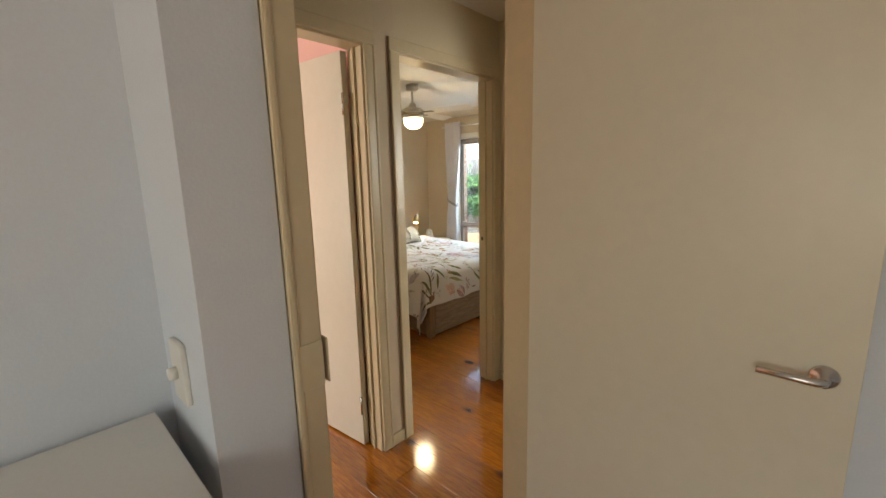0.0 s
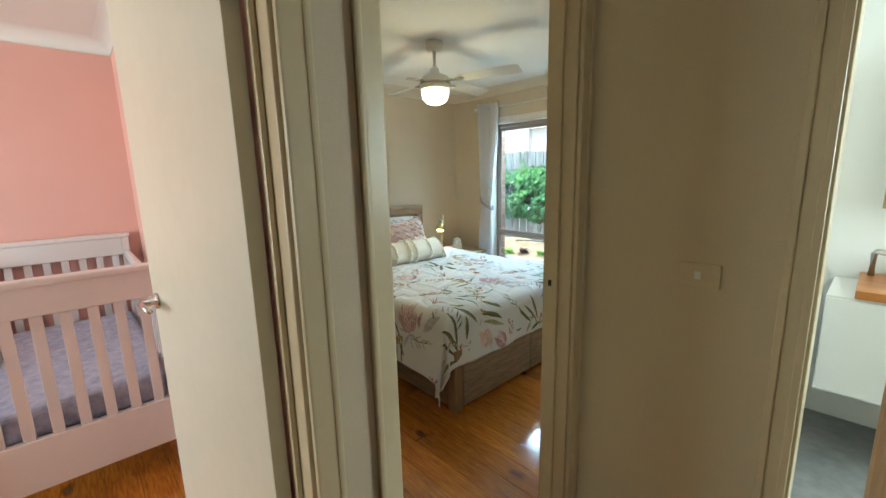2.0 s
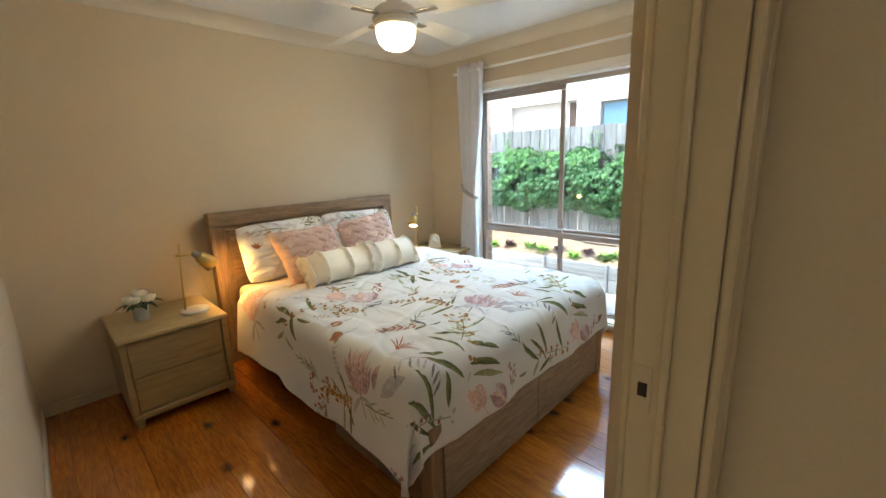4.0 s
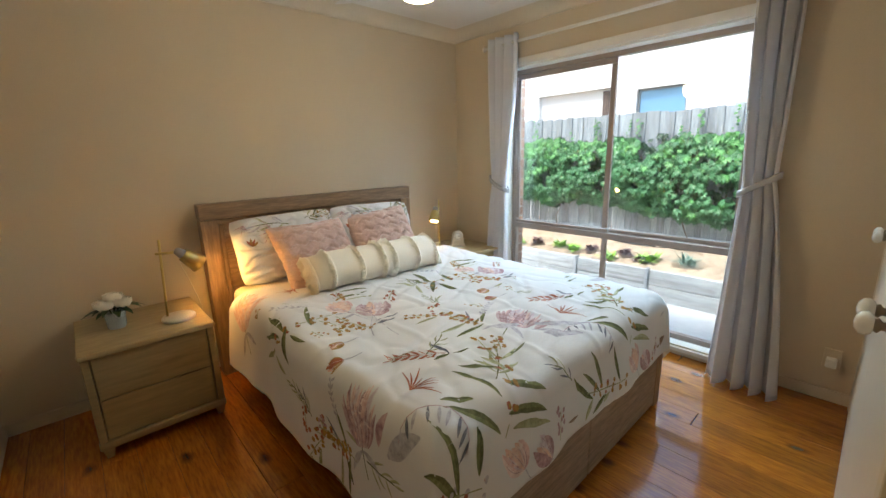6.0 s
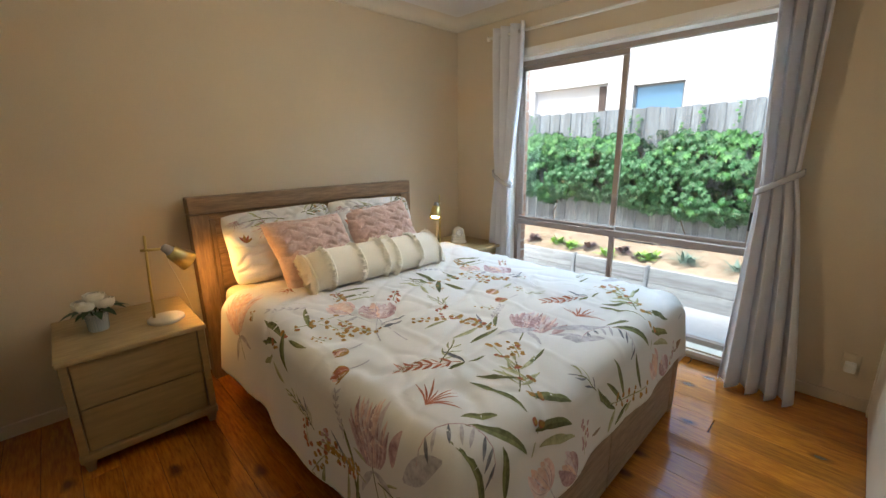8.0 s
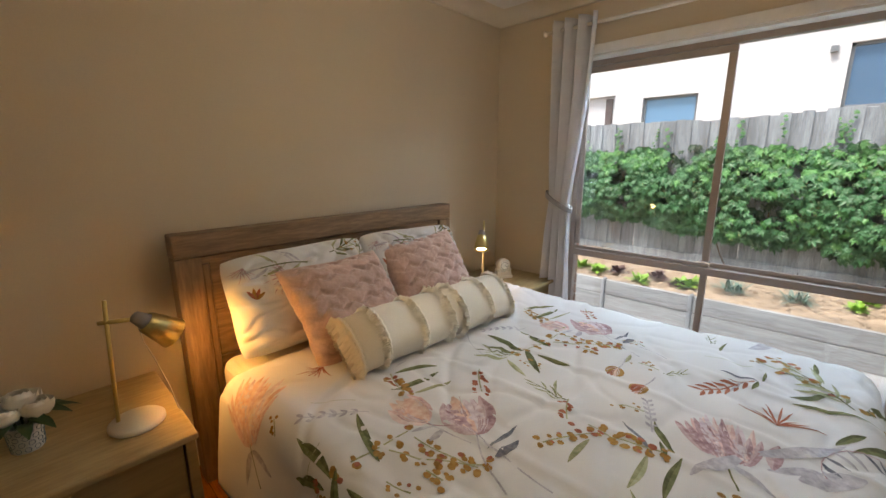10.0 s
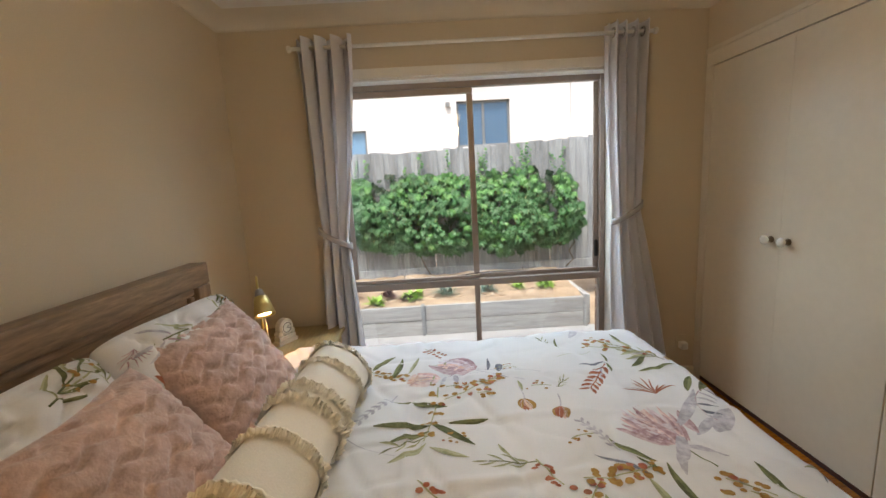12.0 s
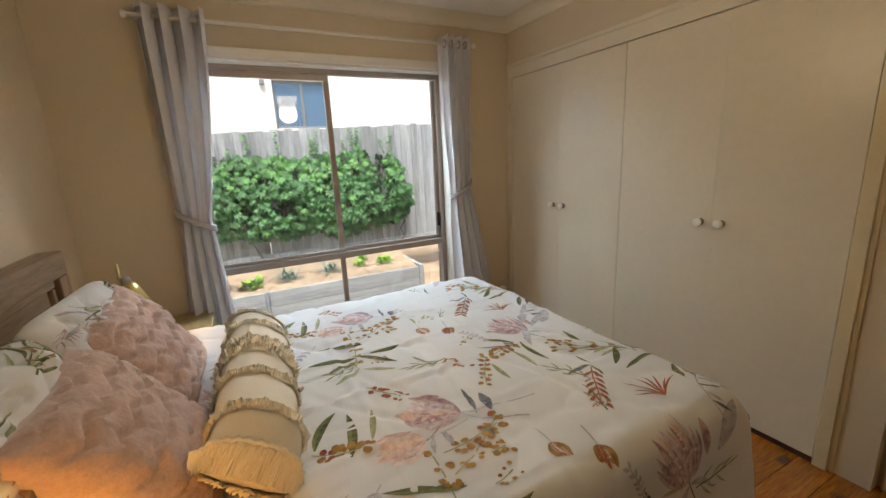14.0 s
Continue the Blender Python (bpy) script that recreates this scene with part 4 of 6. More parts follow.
bm = bmesh.new()
rows = []
NS, NR = 64, 44
for i in range(NS + 1):
    s = 0.5 - 0.5 * math.cos(math.pi * i / NS)
    rows.append([bm.verts.new(bolster_at(s, 2 * math.pi * j / NR)) for j in range(NR)])
for p, q in zip(rows, rows[1:]):
    for j in range(NR):
        bm.faces.new((p[j], p[(j + 1) % NR], q[(j + 1) % NR], q[j]))
bm.faces.new(rows[0][::-1])
bm.faces.new(rows[-1])
part("cover", bm, CREAM, bol, smooth=True)
for s0, layers in ((0.022, 3), (0.13, 3), (0.33, 3), (0.50, 4), (0.585, 4), (0.77, 3), (0.94, 3)):
    bm = bmesh.new()
    rng = random.Random(int(s0 * 1000))
    for layer in range(layers):
        prev, n = None, 340
        reach, rise = 0.022 + 0.006 * layer, 0.003 + 0.0045 * (layers - layer)
        for j in range(n + 1):
            a = 2 * math.pi * j / n
            wave = noise.noise(Vector((math.cos(a) * 6, math.sin(a) * 6, layer + 10 * s0)))
            ln = reach * (1 + 0.25 * wave) * (rng.uniform(0.55, 1.15) if j % 2 else 0.95)
            up = rise * (1 + 0.8 * wave) * rng.uniform(0.7, 1.2)
            cur = [bm.verts.new(bolster_at(s0, a, 0.002)), bm.verts.new(bolster_at(s0 - 0.45 * ln / LEN, a, up)), bm.verts.new(bolster_at(s0 - ln / LEN, a + rng.uniform(-0.012, 0.012), up * 0.55))]
            if prev:
                bm.faces.new((prev[0], prev[1], cur[1], cur[0]))
                if j % 2 == 0 or rng.random() < 0.55:
                    bm.faces.new((prev[1], prev[2], cur[2], cur[1]))
            prev = cur
    part("fringe", bm, FRINGE, bol, smooth=False)
    bm = bmesh.new()
    tube(bm, [bolster_at(s0 + 0.002, k * math.pi / 40, 0.003 + 0.003 * math.sin(k * 2.1)) for k in range(81)], 0.0065, 6)
    part("braid", bm, FRINGE, bol, smooth=True)

# fine stray stems and small leaves between the large motifs of the duvet
pr = Print(cloth_at)
rs = random.Random(31)
for k in range(26):
    x, y = rs.uniform(-3.55, -2.15), rs.uniform(2.35, 4.15)
    a = rs.uniform(0, 360)
    pick = rs.random()
    if pick < 0.35:
        strew(pr, [("leaf", x, y, a, rs.uniform(0.05, 0.11), rs.uniform(0.012, 0.022), rs.choice((SAGE, OLIVE, LAVG)), rs.uniform(-0.6, 0.6))])
    elif pick < 0.6:
        pr.stem(x, y, A(a), rs.uniform(0.08, 0.2), rs.choice((LAVG, SAGE)), rs.uniform(-0.8, 0.8), 0.0018)
    elif pick < 0.8:
        strew(pr, [("berries", x, y, a, rs.uniform(0.05, 0.1), 7, rs.choice((MUST, RUST, PLUM)), 0.006)])
    else:
        strew(pr, [("sprig", x, y, a, rs.uniform(0.08, 0.14), 5, rs.choice((SAGE, OLIVE, SLATE)))])
tagged(part("stray_print", pr.bm, INKS, duvet), "printed fine stems and small leaves", kind="stuff")

# ---------------------------------------------------------------- bedroom window, curtains
CURT = material("pale_grey_linen_curtain", (0.78, 0.77, 0.79), 0.85, grain=0.05, scale=300, bump=0.12, sheen=0.2, big=5)


def let_through(m, share):
    """Thin cloth: part of the light passes."""
    t = m.node_tree
    n, l = t.nodes, t.links
    tr = n.new("ShaderNodeBsdfTranslucent")
    tr.inputs[0].default_value = (0.86, 0.83, 0.83, 1)
    mix = n.new("ShaderNodeMixShader")
    mix.inputs[0].default_value = share
    l.new(n["Principled BSDF"].outputs[0], mix.inputs[1])
    l.new(tr.outputs[0], mix.inputs[2])
    l.new(mix.outputs[0], n["Material Output"].inputs[0])


let_through(CURT, 0.24)
win = thing("window_1", "tall taupe aluminium sliding window over fixed lower panes", "window", kind="structure")
FY0, FY1 = 4.905, 4.955
MX, TZ = -2.945, 0.715
for nm, a in (("window_frame", (WX0, WX0 + 0.035, FY0, FY1, WZ0, WZ1)), ("window_frame", (WX1 - 0.035, WX1, FY0, FY1, WZ0, WZ1)),
              ("window_frame", (WX0 + 0.035, WX1 - 0.035, FY0, FY1, WZ1 - 0.045, WZ1)), ("window_frame", (WX0 + 0.035, WX1 - 0.035, FY0, FY1, WZ0, WZ0 + 0.035)),
              ("transom", (WX0 + 0.035, WX1 - 0.035, FY0 - 0.012, FY1, TZ - 0.022, TZ + 0.022)), ("mullion", (MX - 0.017, MX + 0.017, FY0 + 0.01, FY1 - 0.006, WZ0 + 0.036, TZ - 0.024)),
              ("sash_rail", (WX0 + 0.036, MX + 0.02, FY0 + 0.004, FY0 + 0.024, TZ + 0.024, TZ + 0.046)), ("sash_rail", (WX0 + 0.036, MX + 0.02, FY0 + 0.004, FY0 + 0.024, WZ1 - 0.085, WZ1 - 0.048)),
              ("sash_stile", (MX - 0.018, MX + 0.02, FY0 + 0.002, FY0 + 0.026, TZ + 0.059, WZ1 - 0.087)), ("sash_stile", (WX0 + 0.037, WX0 + 0.068, FY0 + 0.004, FY0 + 0.024, TZ + 0.06, WZ1 - 0.087)),
              ("sash_rail", (MX + 0.022, WX1 - 0.036, FY0 + 0.028, FY0 + 0.046, TZ + 0.024, TZ + 0.05)), ("sash_stile", (WX1 - 0.066, WX1 - 0.037, FY0 + 0.028, FY0 + 0.046, TZ + 0.052, WZ1 - 0.05))):
    box_part(nm, *a, ALU, win, bevel=0.003)
for a in ((WX0 + 0.068, MX - 0.018, 4.918, TZ + 0.046, WZ1 - 0.086), (MX + 0.02, WX1 - 0.066, 4.940, TZ + 0.05, WZ1 - 0.046), (WX0 + 0.035, MX - 0.017, 4.930, WZ0 + 0.035, TZ - 0.022), (MX + 0.017, WX1 - 0.035, 4.930, WZ0 + 0.035, TZ - 0.022)):
    g = box_part("pane", a[0], a[1], a[2], a[2] + 0.004, a[3], a[4], GLASS, win, bevel=0)
    g.visible_shadow = False
box_part("latch", WX1 - 0.062, WX1 - 0.04, FY0 + 0.012, FY0 + 0.027, 0.84, 0.95, DARK, win, "black window latch")
for nm, a in (("reveal", (WX0 - 0.0115, WX0 - 0.001, YN - 0.004, FY0, WZ0, WZ1)), ("reveal", (WX1 + 0.001, WX1 + 0.0115, YN - 0.004, FY0, WZ0, WZ1)), ("reveal", (WX0, WX1, YN - 0.004, FY0, WZ1 - 0.012, WZ1 - 0.001)), ("window_sill", (WX0 - 0.03, WX1 + 0.03, YN - 0.035, FY0, WZ0 - 0.028, WZ0 - 0.002))):
    box_part(nm, *a, TRIMW, win, bevel=0.002)
bm = bmesh.new()
add_box(bm, WX0 - 0.065, WX0 - 0.002, YN - 0.016, YN - 0.002, 0.0, WZ1 - 0.002)
add_box(bm, WX1 + 0.002, WX1 + 0.065, YN - 0.016, YN - 0.002, 0.0, WZ1 - 0.002)
add_box(bm, WX0 - 0.065, WX1 + 0.065, YN - 0.018, YN - 0.002, WZ1, WZ1 + 0.058)
structure("trim_window", bm, [TRIMW], "cream timber architrave round the window", "architrave", bevel=0.004)

rod = thing("curtain_rod", "slim cream metal curtain rod above the window", "curtain rod")
bm = bmesh.new()
tube(bm, [(-3.96, 4.722, 2.172), (-1.89, 4.722, 2.172)], 0.011, 12)
part("rod", bm, TRIMW, rod, smooth=True)
for x in (-3.97, -1.88):
    bm = bmesh.new()
    lathe(bm, [(0.008, -0.012), (0.018, -0.008), (0.02, 0), (0.016, 0.01), (0.004, 0.016)], 12, (x, 4.722, 2.172), 'x')
    part("finial", bm, TRIMW, rod, smooth=True)
    box_part("bracket", x - 0.012 + (0.05 if x < -3 else -0.05), x + 0.012 + (0.05 if x < -3 else -0.05), 4.733, YN, 2.155, 2.185, TRIMW, rod)


def curtain(label, tops, tie, hem, ties_z, hem_y, hz):
    """A gathered curtain on rings: widths (x from, x to) at the rod, at the tieback and at the hem."""
    ob = thing("curtain", label, "curtain", group="window curtains")
    bm = bmesh.new()
    NU, NV = 96, 60
    g = []
    for j in range(NV + 1):
        v = j / NV
        z = 2.225 + (hz - 2.225) * v
        if z > ties_z:
            s = (2.225 - z) / (2.225 - ties_z)
            k = s ** 1.6
            a, b = tops[0] + (tie[0] - tops[0]) * k, tops[1] + (tie[1] - tops[1]) * k
            yy, amp = 4.722 + 0.015 * k, 0.054 * (1 - 0.45 * k)
        else:
            s = (ties_z - z) / (ties_z - hz)
            k = s ** 0.75
            a, b = tie[0] + (hem[0] - tie[0]) * k, tie[1] + (hem[1] - tie[1]) * k
            yy, amp = 4.737 + (hem_y - 4.737) * s ** 1.5, 0.030 + 0.03 * k
        row = []
        for i in range(NU + 1):
            u = i / NU
            ph = 2 * math.pi * 4.0 * u + 0.9 * math.sin(4 * u + 2.5 * v)
            y = yy + amp * math.sin(ph) + 0.008 * noise.noise(Vector((u * 6, v * 7, tops[0])))
            x = a + (b - a) * u + 0.010 * math.sin(2 * ph + 1.2)
            row.append(bm.verts.new((x, min(y, YN - 0.022), z)))
        g.append(row)
    for j in range(NV):
        for i in range(NU):
            bm.faces.new((g[j][i], g[j + 1][i], g[j + 1][i + 1], g[j][i + 1]))
    cl = part("cloth", bm, CURT, ob, smooth=True)
    so = cl.modifiers.new("thickness", 'SOLIDIFY')
    so.thickness = 0.003
    for i in range(4):
        bm = bmesh.new()
        x = tops[0] + (tops[1] - tops[0]) * (0.125 + 0.25 * i)
        ring = [(x + 0.004, 4.722 + 0.024 * math.cos(t), 2.172 + 0.024 * math.sin(t)) for t in [k * math.pi / 8 for k in range(17)]]
        tube(bm, ring, 0.004, 6)
        part("eyelet", bm, CHROME, ob, smooth=True)
    bm = bmesh.new()
    c, hw = 0.5 * (tie[0] + tie[1]), 0.5 * (tie[1] - tie[0]) + 0.012
    sgn = 1 if tops[0] < -3 else -1
    loop = [(c + hw * math.cos(t), 4.737 + 0.060 * math.sin(t) * (1 if math.sin(t) < 0 else 0.6), ties_z - sgn * 0.055 * math.cos(t)) for t in [k * math.pi / 16 for k in range(33)]]
    rows = []
    for p in loop:
        rows.append([bm.verts.new((p[0], p[1], p[2] + d)) for d in (-0.018, -0.006, 0.006, 0.018)])
    for p, q in zip(rows, rows[1:]):
        for k in range(3):
            bm.faces.new((p[k], p[k + 1], q[k + 1], q[k]))
    tb = part("tieback", bm, material("grey_tieback", (0.42, 0.40, 0.40), 0.8, grain=0.08, scale=200, bump=0.2) if not TB else TB[0], ob, "plaited grey tieback", smooth=True)
    TB.append(tb.data.materials[0])
    sd = tb.modifiers.new("thickness", 'SOLIDIFY')
    sd.thickness = 0.008
    return ob


TB = []
curtain("pale grey eyelet curtain gathered by a tieback beside the bed", (-3.93, -3.605), (-3.895, -3.735), (-3.96, -3.68), 1.085, 4.70, 0.015)
curtain("pale grey eyelet curtain gathered by a tieback, pooling on the floor", (-2.155, -1.93), (-2.095, -1.945), (-2.13, -1.79), 1.14, 4.60, 0.012)

sock = thing("power_outlet", "white power point with a plug in it, low on the wall", "power outlet")
box_part("plate", -1.645, -1.575, YN - 0.011, YN - 0.001, 0.185, 0.295, WALL, sock, "cream painted-over plate")
box_part("plug", -1.632, -1.588, YN - 0.06, YN - 0.012, 0.205, 0.255, PLASTIC, sock, bevel=0.008)

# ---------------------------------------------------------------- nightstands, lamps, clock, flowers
# bedside body oak darkened to paint in its shade; the top stays lighter
OAKN = material("washed_oak_shaded", (0.30, 0.21, 0.095), 0.5, grain=0.2, scale=8, stretch=(12, 1.5, 12), bump=0.10, second=(0.27, 0.195, 0.085), big=3)
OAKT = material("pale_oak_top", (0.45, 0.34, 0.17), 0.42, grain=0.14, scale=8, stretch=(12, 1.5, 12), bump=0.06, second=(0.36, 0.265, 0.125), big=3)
BRASS = material("satin_brass", (0.62, 0.51, 0.22), 0.30, 1.0, grain=0.06, scale=90)
STONEW = material("speckled_cream_base", (0.70, 0.64, 0.54), 0.6, grain=0.12, scale=300, bump=0.1)
GREYM = material("grey_lamp_neck", (0.33, 0.31, 0.30), 0.5, grain=0.05, scale=60)
BULB = material("lit_bulb", (1, 0.9, 0.7), 0.5, emit=((1.0, 0.72, 0.38), 14.0))


def nightstand(label, y0):
    ob = thing("nightstand", label, "nightstand", pose(-4.375, y0, 0), group="bedside tables")
    D, W, H = 0.555, 0.525, 0.53
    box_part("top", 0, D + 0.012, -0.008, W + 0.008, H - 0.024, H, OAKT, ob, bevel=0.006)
    box_part("side_panel", 0.005, D, 0, 0.03, 0.055, H - 0.025, OAKN, ob)
    box_part("side_panel", 0.005, D, W - 0.03, W, 0.055, H - 0.025, OAKN, ob)
    box_part("back_panel", 0.002, 0.016, 0.03, W - 0.03, 0.06, H - 0.026, OAKN, ob)
    box_part("base_rail", D - 0.03, D + 0.008, -0.004, W + 0.004, 0.050, 0.088, OAKN, ob, bevel=0.008)
    box_part("carcass_front", D - 0.05, D - 0.030, 0.031, W - 0.031, 0.09, H - 0.027, OAKN, ob)
    for z0, z1 in ((0.092, 0.288), (0.292, H - 0.030)):
        box_part("drawer", D - 0.030, D - 0.008, 0.034, W - 0.034, z0, z1, OAKN, ob, bevel=0.004)
    for x in (0.03, D - 0.045):
        for y in (0.004, W - 0.05):
            bm = bmesh.new()
            v = add_box(bm, x, x + 0.046, y, y + 0.046, 0, 0.051)
            for k in v[:4]:
                k.co.x += 0.010 * (1 if k.co.x < x + 0.02 else -1)
                k.co.y += 0.010 * (1 if k.co.y < y + 0.02 else -1)
            part("foot", bm, OAKN, ob, bevel=0.003)
    return ob


nightstand("washed oak two-drawer bedside table with a lamp and flowers on it", 1.905)
nightstand("washed oak two-drawer bedside table with a lamp and clock on it", 4.235)


def table_lamp(label, m, aim, watts, az=0.335, lean=0.0):
    """Round base, thin brass post, cross arm and a cone shade that points along aim."""
    ob = thing("table_lamp", label, "table lamp", m, group="bedside lamps")
    bm = bmesh.new()
    lathe(bm, [(0.074, 0), (0.078, 0.004), (0.078, 0.014), (0.072, 0.020), (0.01, 0.021)], 36)
    part("base", bm, STONEW, ob, "speckled cream base", smooth=True)
    bm = bmesh.new()
    tube(bm, [(-0.03 - lean, 0, 0.018), (-0.03 + 0.2 * lean, 0, az + 0.07)], 0.006, 10)
    part("post", bm, BRASS, ob, smooth=True)
    bm = bmesh.new()
    tube(bm, [(-0.052, 0, az), (0.035, 0, az)], 0.007, 10)
    part("arm", bm, BRASS, ob, smooth=True)
    d = m.to_3x3().inverted() @ Vector(aim).normalized()
    q = d.to_track_quat('Z', 'Y').to_matrix().to_4x4()
    at = Matrix.Translation((0.052, 0, az)) @ q
    bm = bmesh.new()
    lathe(bm, [(0.008, -0.020), (0.018, -0.015), (0.021, 0.0), (0.026, 0.030)], 20)
    bmesh.ops.transform(bm, matrix=at, verts=list(bm.verts))
    part("neck", bm, GREYM, ob, "grey lamp holder", smooth=True)
    bm = bmesh.new()
    lathe(bm, [(0.029, 0.020), (0.034, 0.028), (0.051, 0.118), (0.049, 0.118), (0.032, 0.034), (0.02, 0.030)], 32, cap=False)
    bmesh.ops.transform(bm, matrix=at, verts=list(bm.verts))
    part("shade", bm, BRASS, ob, "satin brass cone shade", smooth=True)
    bm = bmesh.new()
    lathe(bm, [(0.004, 0.040), (0.014, 0.046), (0.026, 0.075), (0.036, 0.100), (0.030, 0.110), (0.004, 0.113)], 16)
    bmesh.ops.transform(bm, matrix=at, verts=list(bm.verts))
    part("bulb", bm, BULB, ob, "lit bulb", smooth=True)
    bm = bmesh.new()
    tube(bm, [(0.045, 0.0, az - 0.005), (0.052, 0.006, 0.28), (0.075, 0.012, 0.20), (0.10, 0.014, 0.10), (0.112, 0.02, 0.02), (0.115, 0.03, 0.004)], 0.0022, 6)
    part("cord", bm, STONEW, ob, smooth=True)
    ray = new("table_lamp_light", bpy.data.lights.new("table_lamp_light", 'SPOT'))
    ray.data.energy, ray.data.shadow_soft_size, ray.data.color = watts, 0.03, (1.0, 0.43, 0.07)
    ray.data.spot_size, ray.data.spot_blend = radians(164), 0.7
    tip = m @ at @ Vector((0, 0, 0.122))
    ray.matrix_world = look(tip, tip + Vector(aim))
    return ob


table_lamp("brass lamp on a round cream base, lit, turned to the pillows", pose(-4.0, 2.315, 0.531, 0, 0, 66), (-0.10, 0.74, -0.70), 4.0, 0.358, 0.02)
table_lamp("brass reading lamp on a round cream base, lit and bent down", pose(-4.12, 4.285, 0.531, 0, 0, -62), (0.30, -0.40, -0.87), 2.2, 0.365)

clock = thing("mantel_clock", "small cream mantel clock with a round dial", "clock", pose(-4.10, 4.50, 0.531, 0, 0, 62))
CLK = material("cream_resin", (0.70, 0.63, 0.52), 0.5, grain=0.05, scale=80, bump=0.05)
box_part("foot", -0.067, 0.067, -0.028, 0.028, 0, 0.022, CLK, clock, bevel=0.005)
box_part("plinth", -0.058, 0.058, -0.024, 0.024, 0.022, 0.048, CLK, clock, bevel=0.004)
for s in (-1, 1):
    bm = bmesh.new()
    lathe(bm, [(0.016, -0.020), (0.018, -0.016), (0.018, 0.016), (0.016, 0.020)], 16, (s * 0.041, 0, 0.062), 'y')
    part("scroll", bm, CLK, clock, smooth=True)
bm = bmesh.new()
lathe(bm, [(0.046, -0.020), (0.050, -0.015), (0.050, 0.015), (0.046, 0.020)], 32, (0, 0, 0.094), 'y')
part("case", bm, CLK, clock, smooth=True)
bm = bmesh.new()
lathe(bm, [(0.034, -0.0235), (0.034, -0.019)], 28, (0, 0, 0.094), 'y')
dial = part("dial", bm, material("clock_dial", (0.83, 0.80, 0.72), 0.3, grain=0.02, scale=60), clock, "pale clock dial")
bm = bmesh.new()
tube(bm, [(0.028 * math.cos(k * math.pi / 12) + 0, -0.0245, 0.094 + 0.028 * math.sin(k * math.pi / 12)) for k in range(25)], 0.002, 5)
part("dial_ring", bm, BRASSD, dial)
for a, ln in ((0.6, 0.018), (-0.35, 0.024)):
    bm = bmesh.new()
    tube(bm, [(0, -0.025, 0.094), (ln * math.cos(a), -0.025, 0.094 + ln * math.sin(a))], 0.0014, 5)
    part("clock_arm", bm, DARK, dial)

pot = thing("flower_pot", "patterned blue and white pot with white peony flowers", "flower pot", pose(-4.10, 2.065, 0.531))
POTM = material("patterned_ceramic", (0.62, 0.66, 0.66), 0.3, grain=0.02, scale=60, coat=0.3)
POTB = material("blue_grey_glaze", (0.16, 0.25, 0.30), 0.35, grain=0.1, scale=60)
bm = bmesh.new()
lathe(bm, [(0.034, 0), (0.036, 0.003), (0.042, 0.082), (0.040, 0.084), (0.036, 0.078), (0.033, 0.07)], 28, cap=False)
lathe(bm, [(0.033, 0.0), (0.033, 0.003)], 28)
body = part("pot", bm, POTM, pot, smooth=True)
bm = bmesh.new()
for r in range(4):
    for k in range(11):
        a = 2 * math.pi * (k + 0.5 * (r % 2)) / 11
        z = 0.013 + 0.019 * r
        rad = 0.0362 + 0.006 * z / 0.082 + 0.0008
        tube(bm, [(rad * math.cos(a + 0.19 * math.cos(t)), rad * math.sin(a + 0.19 * math.cos(t)), z + 0.0075 * math.sin(t)) for t in [q * math.pi / 4 for q in range(9)]], 0.0012, 4)
part("pot_pattern", bm, POTB, body, "blue-grey ring pattern")
PETAL = material("ivory_petal", (0.88, 0.86, 0.76), 0.7, grain=0.06, scale=40, sheen=0.2)
LEAFD = material("dark_flower_leaf", (0.035, 0.085, 0.03), 0.45, grain=0.3, scale=30, bump=0.1)
rng = random.Random(11)


def curved_leaf(bm, base, out, up, length, width, droop, n=5):
    """A leaf blade that bends down along its run."""
    out, up = Vector(out).normalized(), Vector(up)
    side = out.cross(up).normalized()
    prev = None
    for i in range(n + 1):
        s = i / n
        p = Vector(base) + out * length * s + up * (droop * s * (1 - 1.6 * s)) * length
        w = width * 0.5 * math.sin(math.pi * min(1, s * 0.93 + 0.05))
        cur = (bm.verts.new(p - side * w), bm.verts.new(p + up * -0.15 * w), bm.verts.new(p + side * w))
        if prev:
            for k in (0, 1):
                bm.faces.new((prev[k], prev[k + 1], cur[k + 1], cur[k]))
        prev = cur


def petal(bm, c, a, el, r, span, flare):
    """A cupped petal: a patch of a ball whose rim curls outward."""
    n = 5
    g = []
    for i in range(n + 1):
        row = []
        for j in range(n + 1):
            u, v = 2 * i / n - 1, j / n
            wide = span * math.sin(math.pi * (0.16 + 0.62 * v)) * u
            e = -0.9 + (el + 0.9) * v
            rr = r * (1 + flare * v ** 3 + 0.06 * math.cos(3 * u))
            row.append(bm.verts.new((c[0] + rr * math.cos(e) * math.cos(a + wide), c[1] + rr * math.cos(e) * math.sin(a + wide), c[2] + rr * math.sin(e) * 0.9)))
        g.append(row)
    for i in range(n):
        for j in range(n):
            bm.faces.new((g[i][j], g[i + 1][j], g[i + 1][j + 1], g[i][j + 1]))


